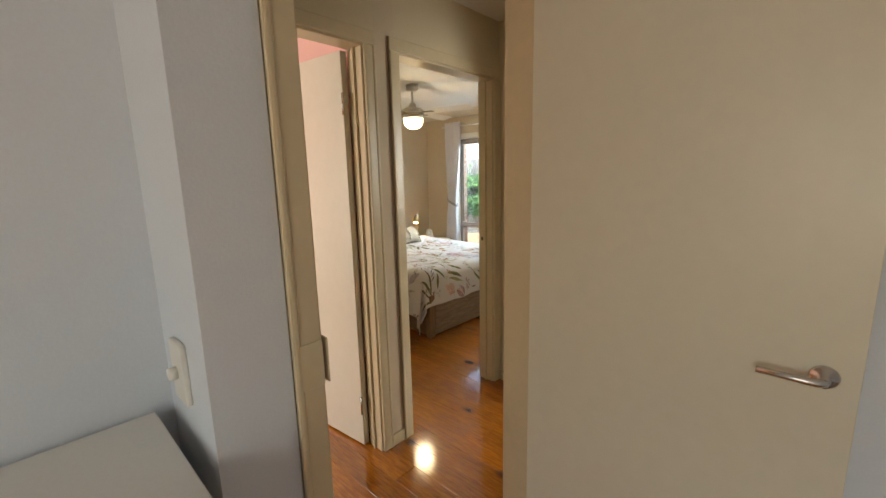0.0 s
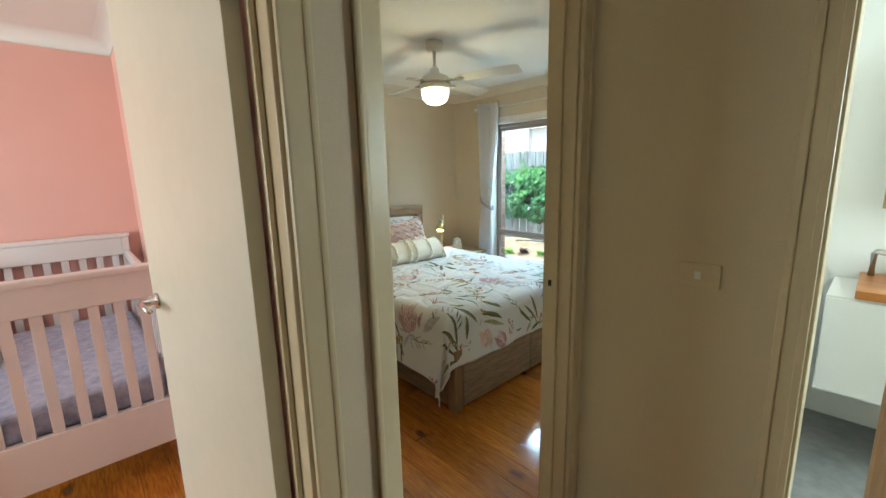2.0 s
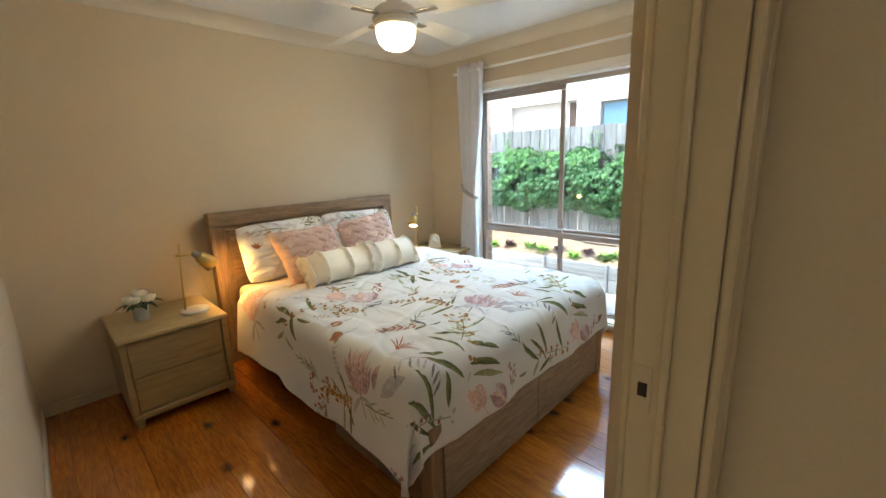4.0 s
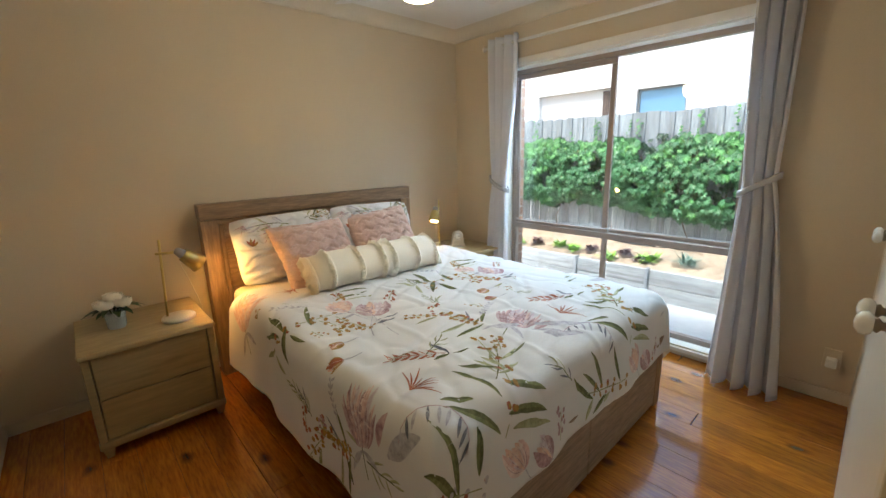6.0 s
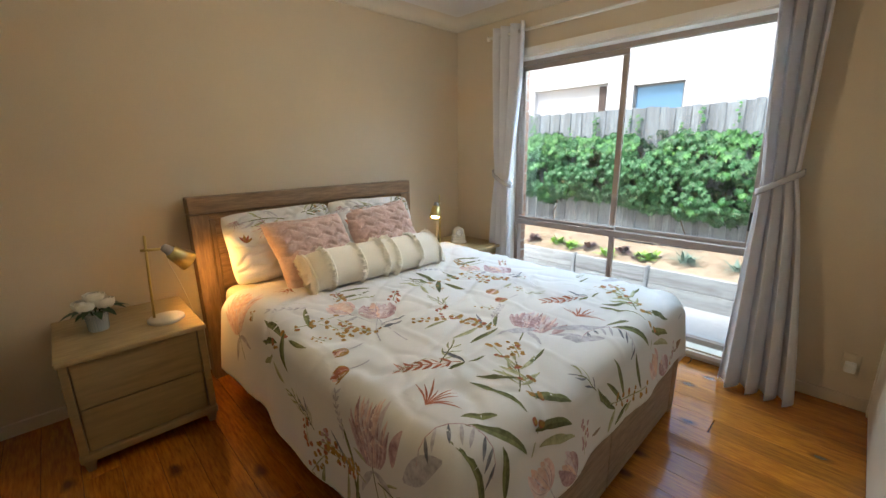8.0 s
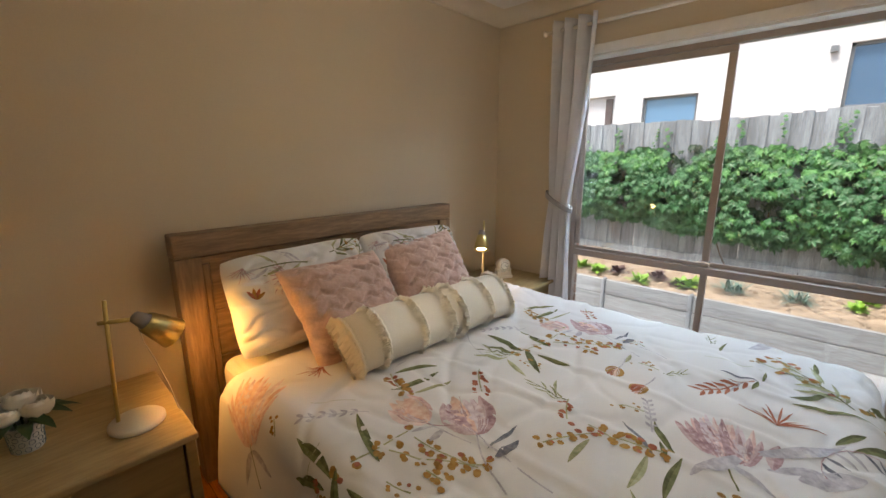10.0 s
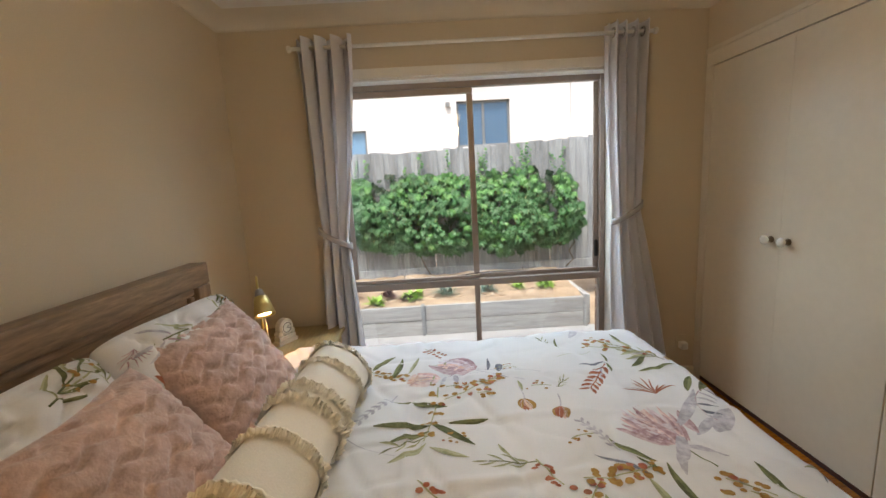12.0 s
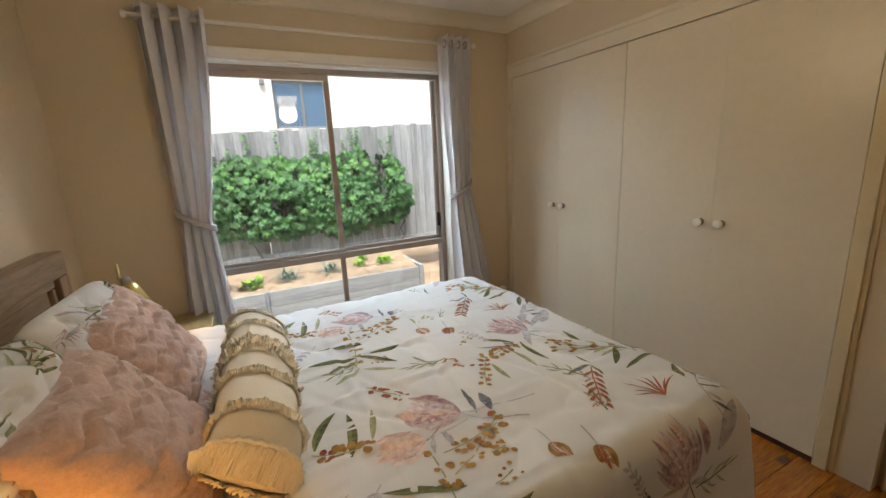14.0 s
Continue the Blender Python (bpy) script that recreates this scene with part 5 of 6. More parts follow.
for c in ((0.036, -0.032, 0.136), (-0.004, -0.040, 0.132), (0.010, 0.004, 0.164), (0.034, 0.036, 0.138), (-0.036, 0.014, 0.138)):
    bm = bmesh.new()
    for n, r, el, span, flare in ((5, 0.036, 0.35, 0.95, 0.18), (5, 0.030, 0.75, 0.95, 0.10), (4, 0.023, 1.0, 1.1, 0.05), (3, 0.015, 1.2, 1.3, 0.0)):
        turn = rng.uniform(0, 6)
        for k in range(n):
            petal(bm, c, turn + 2 * math.pi * k / n, el + rng.uniform(-0.1, 0.1), r * rng.uniform(0.94, 1.06), span, flare)
    part("flower", bm, PETAL, pot, "ivory white peony bloom", smooth=True)
for k in range(16):
    bm = bmesh.new()
    a = 2 * math.pi * k / 16 + rng.uniform(-0.2, 0.2)
    curved_leaf(bm, (0.02 * math.cos(a), 0.02 * math.sin(a), 0.088 + 0.015 * (k % 2)), (math.cos(a), math.sin(a), 0.25), (0, 0, 1), rng.uniform(0.075, 0.12), rng.uniform(0.03, 0.042), 0.5)
    part("leaf", bm, LEAFD, pot, smooth=True)
for c in ((0.02, -0.02), (-0.01, 0.02), (0.0, 0.0)):
    bm = bmesh.new()
    tube(bm, [(0, 0, 0.005), (c[0], c[1], 0.12)], 0.003, 6)
    part("stalk", bm, LEAFD, pot)

# ---------------------------------------------------------------- ceiling fan
FANW = material("fan_off_white", (0.72, 0.69, 0.63), 0.4, grain=0.03, scale=40)
GLOBE = material("lit_opal_glass", (1, 0.95, 0.85), 0.3, emit=((1.0, 0.78, 0.46), 2.8))
fan = thing("ceiling_fan", "off-white four-blade ceiling fan with a lit opal globe", "ceiling fan", pose(-2.981, 3.197, 0))
bm = bmesh.new()
lathe(bm, [(0.068, CZ - 0.001), (0.066, CZ - 0.045), (0.050, CZ - 0.062), (0.018, CZ - 0.066)], 28)
part("canopy", bm, FANW, fan, smooth=True)
bm = bmesh.new()
lathe(bm, [(0.0125, 2.19), (0.0125, CZ - 0.06)], 14)
part("downrod", bm, FANW, fan, smooth=True)
bm = bmesh.new()
lathe(bm, [(0.018, 2.225), (0.034, 2.215), (0.040, 2.180), (0.085, 2.165), (0.112, 2.145), (0.115, 2.095), (0.108, 2.070), (0.020, 2.068)], 32)
motor = part("motor_housing", bm, FANW, fan, smooth=True)
bm = bmesh.new()
lathe(bm, [(0.116, 2.117), (0.1175, 2.112), (0.1175, 2.106), (0.116, 2.100)], 32, cap=False)
part("trim_band", bm, CHROME, motor, smooth=True)
bm = bmesh.new()
lathe(bm, [(0.103, 2.066), (0.101, 2.030), (0.090, 1.995), (0.066, 1.972), (0.034, 1.961), (0.003, 1.958)], 32)
part("globe", bm, GLOBE, fan, "lit opal glass globe", smooth=True)
for ang in (19, 98, 176, 260):
    bm = bmesh.new()
    NB = 12
    rows = []
    for i in range(NB + 1):
        s = i / NB
        r = 0.20 + 0.46 * s
        hw = 0.050 + 0.020 * s
        if s > 0.92:
            hw *= 1 - (s - 0.92) * 2.2
        rows.append([bm.verts.new((r, y * hw, 2.130 - 0.24 * y * hw + dz)) for y in (-1, -0.4, 0.4, 1) for dz in (0,)])
    for p, q in zip(rows, rows[1:]):
        for k in range(3):
            bm.faces.new((p[k], p[k + 1], q[k + 1], q[k]))
    bmesh.ops.solidify(bm, geom=list(bm.faces), thickness=0.007)
    bmesh.ops.rotate(bm, cent=(0, 0, 0), matrix=Matrix.Rotation(radians(ang), 3, 'Z'), verts=list(bm.verts))
    bl = part("blade", bm, FANW, fan)
    bm = bmesh.new()
    add_box(bm, 0.10, 0.235, -0.022, 0.022, 2.120, 2.128)
    bmesh.ops.rotate(bm, cent=(0, 0, 0), matrix=Matrix.Rotation(radians(ang), 3, 'Z'), verts=list(bm.verts))
    part("blade_arm", bm, CHROME, bl, bevel=0.002)

# ---------------------------------------------------------------- hall switch, nursery, study, bathroom
def switch(name, m, label):
    ob = thing(name, label, "light switch", m)
    box_part("plate", -0.058, 0.058, -0.009, 0, -0.037, 0.037, GLOSS, ob, bevel=0.003)
    box_part("rocker", -0.009, 0.009, -0.014, -0.008, -0.012, 0.012, PLASTIC, ob, bevel=0.003)
    return ob


switch("light_switch", pose(-0.957, YE, 1.125), "cream plastic light switch on the hall wall")
bs = thing("light_switch", "white upright light switch beside the built-in wardrobe", "light switch", pose(XR + 0.012, 2.492, 1.085, 0, 0, -90))
box_part("plate", -0.036, 0.036, -0.010, 0, -0.058, 0.058, PLASTIC, bs, bevel=0.004)
box_part("rocker", -0.008, 0.008, -0.016, -0.009, -0.014, 0.014, PLASTIC, bs, bevel=0.003)
sw = thing("light_switch", "white upright dimmer switch with a round knob", "light switch", pose(-0.60, 0.348, 1.10))
box_part("plate", -0.036, 0.036, -0.012, 0, -0.06, 0.06, PLASTIC, sw, bevel=0.004)
bm = bmesh.new()
lathe(bm, [(0.012, -0.011), (0.0125, -0.022), (0.011, -0.026), (0.002, -0.027)], 18, (0, 0, 0), 'y')
part("knob", bm, PLASTIC, sw, smooth=True)

DESKW = material("white_laminate", (0.72, 0.70, 0.66), 0.45, grain=0.03, scale=120)
desk = thing("cabinet", "white laminate cabinet standing in the study corner", "cabinet")
box_part("top", -0.715, -0.30, -0.75, 0.312, 0.955, 0.985, DESKW, desk)
box_part("body", -0.71, -0.315, -0.74, 0.300, 0.06, 0.953, DESKW, desk)
box_part("plinth", -0.70, -0.35, -0.72, 0.25, 0.0, 0.058, DARK, desk)
for a, b in ((-0.738, -0.215), (-0.211, 0.288)):
    box_part("door", -0.314, -0.298, a, b, 0.07, 0.94, DESKW, desk)

COTW = material("white_cot_paint", (0.80, 0.77, 0.76), 0.35, grain=0.02, scale=40)
COTS = material("lavender_sheet", (0.34, 0.36, 0.52), 0.9, grain=0.1, scale=25, bump=0.15, second=(0.52, 0.53, 0.64))
cot = thing("cot", "white painted slatted wooden cot with a lavender sheet", "cot")
CX0, CX1, CY0, CY1 = -4.365, -2.93, 0.62, 1.345


def cot_end(x, top, name):
    """A panel end with slats between two shaped posts and deep rails, in the plane x."""
    t = 0.022
    bm = bmesh.new()
    add_box(bm, x - t, x + t, CY0 + 0.04, CY1 - 0.04, top - 0.145, top - 0.012)
    e = part(name, bm, COTW, cot, bevel=0.006)
    box_part("cap_rail", x - 0.034, x + 0.034, CY0 - 0.01, CY1 + 0.01, top - 0.020, top + 0.012, COTW, e, bevel=0.010)
    box_part("lower_panel", x - t * 0.8, x + t * 0.8, CY0 + 0.04, CY1 - 0.04, 0.145, 0.375, COTW, e, bevel=0.004)
    for y in (CY0, CY1 - 0.045):
        bm = bmesh.new()
        prof = [(0.0, 0.050), (0.03, 0.052), (0.06, 0.040), (0.14, 0.032), (0.4, 0.028), (top - 0.02, 0.028)]
        rows = []
        for z, h in prof:
            rows.append([bm.verts.new((x + sx * h, y + 0.0225 + sy * 0.0225, z)) for sx, sy in ((-1, -1), (1, -1), (1, 1), (-1, 1))])
        for p, q in zip(rows, rows[1:]):
            for k in range(4):
                bm.faces.new((p[k], p[(k + 1) % 4], q[(k + 1) % 4], q[k]))
        bm.faces.new(rows[0][::-1])
        bm.faces.new(rows[-1])
        part("post", bm, COTW, e, bevel=0.004)
        for z in (0.20, 0.36):
            bm = bmesh.new()
            lathe(bm, [(0.007, 0.0), (0.007, 0.004)], 10, (x + 0.0285 if x > -3 else x - 0.033, y + 0.0225, z), 'x')
            part("bolt", bm, DARK, e)
    for k in range(7):
        y = CY0 + 0.045 + (CY1 - CY0 - 0.09) * (k + 0.5) / 7
        box_part("slat", x - 0.008, x + 0.008, y - 0.020, y + 0.020, 0.37, top - 0.14, COTW, e)


cot_end(CX1, 1.05, "foot_end")
cot_end(CX0, 1.065, "head_end")
for y, nm in ((CY0 + 0.02, "side"), (CY1 - 0.02, "side")):
    s = box_part(nm, CX0 + 0.03, CX1 - 0.03, y - 0.016, y + 0.016, 0.90, 0.95, COTW, cot, bevel=0.006)
    box_part("bottom_rail", CX0 + 0.03, CX1 - 0.03, y - 0.014, y + 0.014, 0.30, 0.37, COTW, s, bevel=0.004)
    for k in range(15):
        x = CX0 + 0.10 + (CX1 - CX0 - 0.20) * k / 14
        box_part("slat", x - 0.014, x + 0.014, y - 0.007, y + 0.007, 0.368, 0.903, COTW, s, bevel=0.002)
box_part("mattress", CX0 + 0.04, CX1 - 0.03, CY0 + 0.045, CY1 - 0.045, 0.36, 0.50, COTS, cot, "mattress in a speckled lavender sheet", bevel=0.03, segments=3)
box_part("bed_base", CX0 + 0.04, CX1 - 0.03, CY0 + 0.04, CY1 - 0.04, 0.335, 0.358, COTW, cot)

SOFA = material("pale_blue_grey_fabric", (0.44, 0.49, 0.53), 0.9, grain=0.08, scale=220, bump=0.2, sheen=0.2)
arm = thing("armchair", "pale blue-grey fabric armchair on splayed timber legs", "armchair", pose(-3.77, -0.02, 0, 0, 0, 12))
box_part("seat", -0.34, 0.36, -0.36, 0.30, 0.24, 0.44, SOFA, arm, bevel=0.06, segments=4)
box_part("backrest", -0.42, -0.24, -0.42, 0.36, 0.22, 0.86, SOFA, arm, bevel=0.07, segments=4)
for y in (-0.44, 0.30):
    bm = bmesh.new()
    v = add_box(bm, -0.38, 0.38, y, y + 0.13, 0.20, 0.62)
    for k in v[4:]:
        if k.co.x < 0:
            k.co.z += 0.16
    part("armrest", bm, SOFA, arm, bevel=0.05, segments=4)
for x in (-0.30, 0.30):
    for y in (-0.36, 0.36):
        bm = bmesh.new()
        tube(bm, [(x, y, 0.22), (x * 1.12, y * 1.08, 0.0)], [0.026, 0.014], 12)
        part("leg", bm, OAKT, arm, "pale timber leg", smooth=True)
pillow("cushion", pose(-3.66, -0.04, 0.60, 70, 0, 100), 0.19, 0.18, 0.07, material("blush_knit", (0.62, 0.48, 0.46), 0.95, grain=0.12, scale=120, bump=0.4), "blush pink knitted cushion on the armchair", "cushion", seed=7.0)

# bathroom sliver seen through the hall's end doorway
TILE = material("bath_floor_grey", (0.24, 0.24, 0.24), 0.5, grain=0.25, scale=14, bump=0.05)
BATHW = material("bath_wall_white", (0.76, 0.76, 0.74), 0.5, grain=0.03, scale=150, bump=0.04)
bm = bmesh.new()
add_box(bm, -0.88, 1.4, YE + 0.02, YN, 0.001, 0.006)
structure("floor_bathroom", bm, [TILE], "mottled grey bathroom floor", "floor")
bm = bmesh.new()
add_box(bm, -0.88, -0.872, YE + 0.1, YN, 0.006, CZ)
add_box(bm, -0.87, 1.4, 4.140, 4.200, 0.006, CZ)
structure("wall_bathroom", bm, [BATHW], "white bathroom wall", "wall")
van = thing("vanity", "white bathroom vanity with an orange timber top", "vanity")
box_part("body", -0.735, 0.25, 3.665, 4.135, 0.345, 0.83, BATHW, van)
box_part("drawer", -0.73, -0.31, 3.652, 3.664, 0.355, 0.82, BATHW, van)
box_part("drawer", -0.30, 0.245, 3.652, 3.664, 0.355, 0.82, BATHW, van)
box_part("benchtop", -0.64, 0.26, 3.645, 4.135, 0.832, 0.872, material("orange_timber", (0.50, 0.20, 0.05), 0.35, grain=0.2, scale=12, stretch=(1, 8, 8)), van, "orange timber top")
bm = bmesh.new()
lathe(bm, [(0.10, 0.873), (0.19, 0.90), (0.20, 0.99), (0.192, 0.99), (0.18, 0.90), (0.05, 0.885)], 28, (-0.25, 3.90, 0))
part("basin", bm, PLASTIC, van, "white round basin", smooth=True)
bm = bmesh.new()
tube(bm, [(-0.60, 4.05, 0.873), (-0.60, 4.05, 0.99), (-0.59, 4.02, 1.005), (-0.52, 3.95, 1.005)], 0.014, 12)
part("tap", bm, CHROME, van, "chrome mixer tap", smooth=True)
cab = thing("mirror_cabinet", "mirror cabinet with a timber edge above the vanity", "mirror cabinet")
box_part("body", -0.60, 0.2, 4.03, 4.138, 1.22, 1.92, OAKT, cab)
box_part("mirror", -0.590, 0.190, 4.024, 4.029, 1.23, 1.91, material("mirror_glass", (0.85, 0.87, 0.88), 0.02, 1.0), cab, "mirror door")

# ---------------------------------------------------------------- outside: patio, garden bed, fence, vine, next house
CONC = material("pale_concrete", (0.42, 0.435, 0.44), 0.9, grain=0.18, scale=30, bump=0.2, big=1.2)
SOIL = material("straw_mulch", (0.41, 0.32, 0.23), 0.95, grain=0.3, scale=60, bump=0.6, second=(0.30, 0.225, 0.15), big=3)
SLEEP = material("weathered_sleeper", (0.40, 0.425, 0.435), 0.9, grain=0.22, scale=10, stretch=(1, 10, 14), bump=0.5, second=(0.30, 0.30, 0.295), big=2, per_object=0.12)
FENCE = material("weathered_paling", (0.33, 0.37, 0.40), 0.9, grain=0.28, scale=12, stretch=(12, 12, 1), bump=0.4, second=(0.22, 0.235, 0.245), big=2, per_object=0.2)
STEEL = material("galvanised_steel", (0.50, 0.52, 0.54), 0.5, 0.8, grain=0.1, scale=60)
RENDER = material("white_house_render", (0.74, 0.75, 0.77), 0.9, grain=0.05, scale=60, bump=0.1, big=1)
# next house's panes: blue base colours paint in the sky's reflection
SKYBLUE = material("sky_reflecting_pane", (0.09, 0.19, 0.34), 0.06, metal=0.25, grain=0.1, scale=2, coat=0.6)
SKYPALE = material("pale_sky_reflecting_pane", (0.17, 0.35, 0.58), 0.06, metal=0.2, grain=0.06, scale=2, coat=0.6)
FRAMEG = material("grey_window_frame", (0.22, 0.24, 0.26), 0.4, 0.3, grain=0.05, scale=40)
PORCHD = material("dark_porch_timber", (0.10, 0.07, 0.06), 0.5, grain=0.04, scale=30)
GZ = -0.52
bm = bmesh.new()
v = [bm.verts.new(p) for p in ((-300, -300, GZ - 0.02), (300, -300, GZ - 0.02), (300, 300, GZ - 0.02), (-300, 300, GZ - 0.02))]
bm.faces.new(v)
structure("ground", bm, [SOIL], "dry garden ground round the house", "ground")
bm = bmesh.new()
add_box(bm, -9, 4.5, 5.02, 7.20, GZ - 0.015, GZ)
structure("pavement_patio", bm, [CONC], "pale concrete path beside the house", "pavement")

wallr = thing("retaining_wall", "low retaining wall of weathered timber sleepers and steel posts", "retaining wall")
posts = [-7.5, -5.45, -4.40, -3.42, -1.36]
rng = random.Random(3)
for a, b in zip(posts, posts[1:]):
    for k in range(2):
        z0 = GZ + 0.002 + 0.195 * k
        box_part("sleeper", a + 0.022, b - 0.022, 7.17 + rng.uniform(0, 0.008), 7.225, z0, z0 + 0.188, SLEEP, wallr, bevel=0.006)
for x in posts:
    box_part("steel_post", x - 0.02, x + 0.02, 7.145, 7.24, GZ, GZ + 0.40 + (0.02 if x > -2 else 0), STEEL if x < -2 else SLEEP, wallr, "galvanised steel post" if x < -2 else "", bevel=0.003)
for k in range(2):
    box_part("sleeper", -1.335, -1.27, 7.24, 8.40, GZ + 0.002 + 0.195 * k, GZ + 0.19 + 0.195 * k, SLEEP, wallr, bevel=0.006)

# mulch bed, rising to the fence
bm = bmesh.new()
NXG, NYG = 150, 22
g = []
for i in range(NXG + 1):
    row = []
    for j in range(NYG + 1):
        x, y = -7.6 + (7.6 - 1.33) * i / NXG, 7.225 + 1.33 * j / NYG
        z = -0.185 + 0.17 * (j / NYG) + 0.03 * noise.noise(Vector((x * 3, y * 3, 0))) + 0.018 * noise.noise(Vector((x * 13, y * 13, 2)))
        row.append(bm.verts.new((x, y, z)))
    g.append(row)
for i in range(NXG):
    for j in range(NYG):
        bm.faces.new((g[i][j], g[i + 1][j], g[i + 1][j + 1], g[i][j + 1]))
structure("ground_garden_bed", bm, [SOIL], "straw mulch garden bed behind the sleepers", "garden bed", smooth=True)
bm = bmesh.new()
for k in range(2600):
    x, y = rng.uniform(-6.2, -1.4), rng.uniform(7.24, 8.3)
    z = -0.185 + 0.17 * (y - 7.225) / 1.33 + 0.015
    a, ln = rng.uniform(0, 3.14), rng.uniform(0.015, 0.05)
    d = Vector((math.cos(a), math.sin(a), rng.uniform(-0.2, 0.3))) * ln
    w = Vector((-d.y, d.x, 0)).normalized() * 0.004
    p = Vector((x, y, z + rng.uniform(0, 0.02)))
    bm.faces.new([bm.verts.new(q) for q in (p - d - w, p + d - w, p + d + w, p - d + w)])
ob = new("mulch", mesh_of("mulch", bm, material("straw_chip", (0.46, 0.37, 0.265), 0.95, grain=0.3, scale=40)))
tagged(ob, "loose straw and bark mulch chips", "mulch", kind="stuff")

fence = thing("fence", "weathered grey timber paling fence", "fence")
pal = []
for k in range(4):
    bm = bmesh.new()
    add_box(bm, -0.054, 0.054, -0.007, 0.007, -0.30, 0)
    for q in bm.verts:
        if q.co.z < -0.1:
            q.co.z = -2.05
        q.co.x += 0.002 * k * (1 if q.co.z > -0.1 else -1)
    pal.append(mesh_of("paling", bm, FENCE, bevel=0.003, segments=1))
x = -9.0
while x < 2.4:
    ob = new("paling", pal[rng.randrange(4)])
    ob.parent = fence
    ob.matrix_basis = pose(x, 8.52 + 0.009 * (-1) ** len(fence.children) + rng.uniform(-0.001, 0.001), 1.86 + 0.035 * (x + 3.5) * (1 if x > -3.5 else -0.4) + rng.uniform(-0.015, 0.02), 0, rng.uniform(-0.25, 0.25), 0)
    x += 0.1005
box_part("plinth_board", -9, 2.4, 8.485, 8.505, -0.10, 0.08, FENCE, fence)
for z in (0.45, 1.45):
    box_part("fence_rail", -9, 2.4, 8.54, 8.60, z, z + 0.075, FENCE, fence)

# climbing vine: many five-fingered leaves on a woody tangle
VINE = [material("vine_leaf", (0.048, 0.16, 0.056), 0.45, grain=0.25, scale=25, bump=0.1), material("vine_leaf_shaded", (0.016, 0.055, 0.024), 0.5, grain=0.25, scale=25, bump=0.1), material("vine_leaf_young", (0.10, 0.28, 0.075), 0.42, grain=0.2, scale=25)]
WOODV = material("vine_wood", (0.13, 0.085, 0.05), 0.9, grain=0.3, scale=40, bump=0.4)
vine = thing("climbing_vine", "dense green climbing vine spreading along the fence", "climbing vine")


def vine_top(x):
    return 1.52 + 0.10 * noise.noise(Vector((x * 1.3, 0, 5))) + 0.06 * noise.noise(Vector((x * 5, 0, 9)))


def vine_low(x):
    return 0.40 + 0.10 * math.sin(x * 1.1 + 1.0) + 0.14 * noise.noise(Vector((x * 1.7, 3, 5)))


VX0, VX1 = -7.8, -0.98
leaves = [([], []) for _ in VINE]


def vine_leaf(store, p, size, face, roll):
    q = Vector(face).normalized().to_track_quat('Z', 'Y').to_matrix().to_4x4() @ Matrix.Rotation(roll, 4, 'Z')
    m = Matrix.Translation(p) @ q
    verts, faces = store
    for k, (a, ln) in enumerate(((-1.25, 0.62), (-0.62, 0.85), (0, 1.0), (0.62, 0.85), (1.25, 0.62))):
        b = len(verts)
        c, s = math.sin(a), math.cos(a)
        L, W = size * ln, size * 0.20
        for lx, ly, lz in ((0, 0, 0), (-W, L * 0.5, 0.07 * size), (0, L * 0.55, 0), (W, L * 0.5, 0.07 * size), (0, L, -0.16 * size)):
            verts.append(m @ Vector((lx * s + ly * c, ly * s - lx * c, lz)))
        faces.extend(((b, b + 2, b + 1), (b, b + 3, b + 2), (b + 1, b + 2, b + 4), (b + 2, b + 3, b + 4)))


rv = random.Random(21)
for k in range(5600):
    x = rv.uniform(VX0, VX1)
    lo, hi = vine_low(x), vine_top(x)
    edge = min(1.0, (VX1 - x) / 0.25)
    mid_z = 0.5 * (lo + hi)
    lo, hi = mid_z + (lo - mid_z) * (0.6 + 0.4 * edge), mid_z + (hi - mid_z) * (0.6 + 0.4 * edge)
    z = rv.uniform(lo, hi)
    f = (z - lo) / (hi - lo)
    bulge = 0.34 * math.sin(math.pi * min(1, 0.15 + f * 0.8)) + 0.12 * noise.noise(Vector((x * 2.6, z * 2.6, 1)))
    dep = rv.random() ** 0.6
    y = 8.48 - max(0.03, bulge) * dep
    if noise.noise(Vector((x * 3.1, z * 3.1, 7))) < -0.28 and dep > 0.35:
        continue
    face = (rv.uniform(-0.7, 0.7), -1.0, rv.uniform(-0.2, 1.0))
    # leaves deep in the vine take the dark green, shade put into colour
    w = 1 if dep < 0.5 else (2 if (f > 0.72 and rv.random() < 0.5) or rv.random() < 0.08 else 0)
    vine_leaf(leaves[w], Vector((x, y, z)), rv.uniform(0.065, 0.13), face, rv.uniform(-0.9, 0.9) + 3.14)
for k in range(26):
    x, n = rv.uniform(VX0, VX1 - 0.1), rv.randrange(3, 9)
    for i in range(n):
        z = vine_top(x) + 0.045 * i
        if z < 1.95:
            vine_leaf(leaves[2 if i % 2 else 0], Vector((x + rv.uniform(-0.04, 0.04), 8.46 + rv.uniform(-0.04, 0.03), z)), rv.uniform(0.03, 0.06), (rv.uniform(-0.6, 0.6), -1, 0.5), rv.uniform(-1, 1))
for (vs, fs), mt, lab in zip(leaves, VINE, ("mid green vine leaves", "inner vine leaves, coloured dark for shade", "bright young vine leaves")):
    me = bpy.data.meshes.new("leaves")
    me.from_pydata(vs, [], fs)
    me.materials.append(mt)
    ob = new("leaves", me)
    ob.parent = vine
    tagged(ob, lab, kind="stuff")
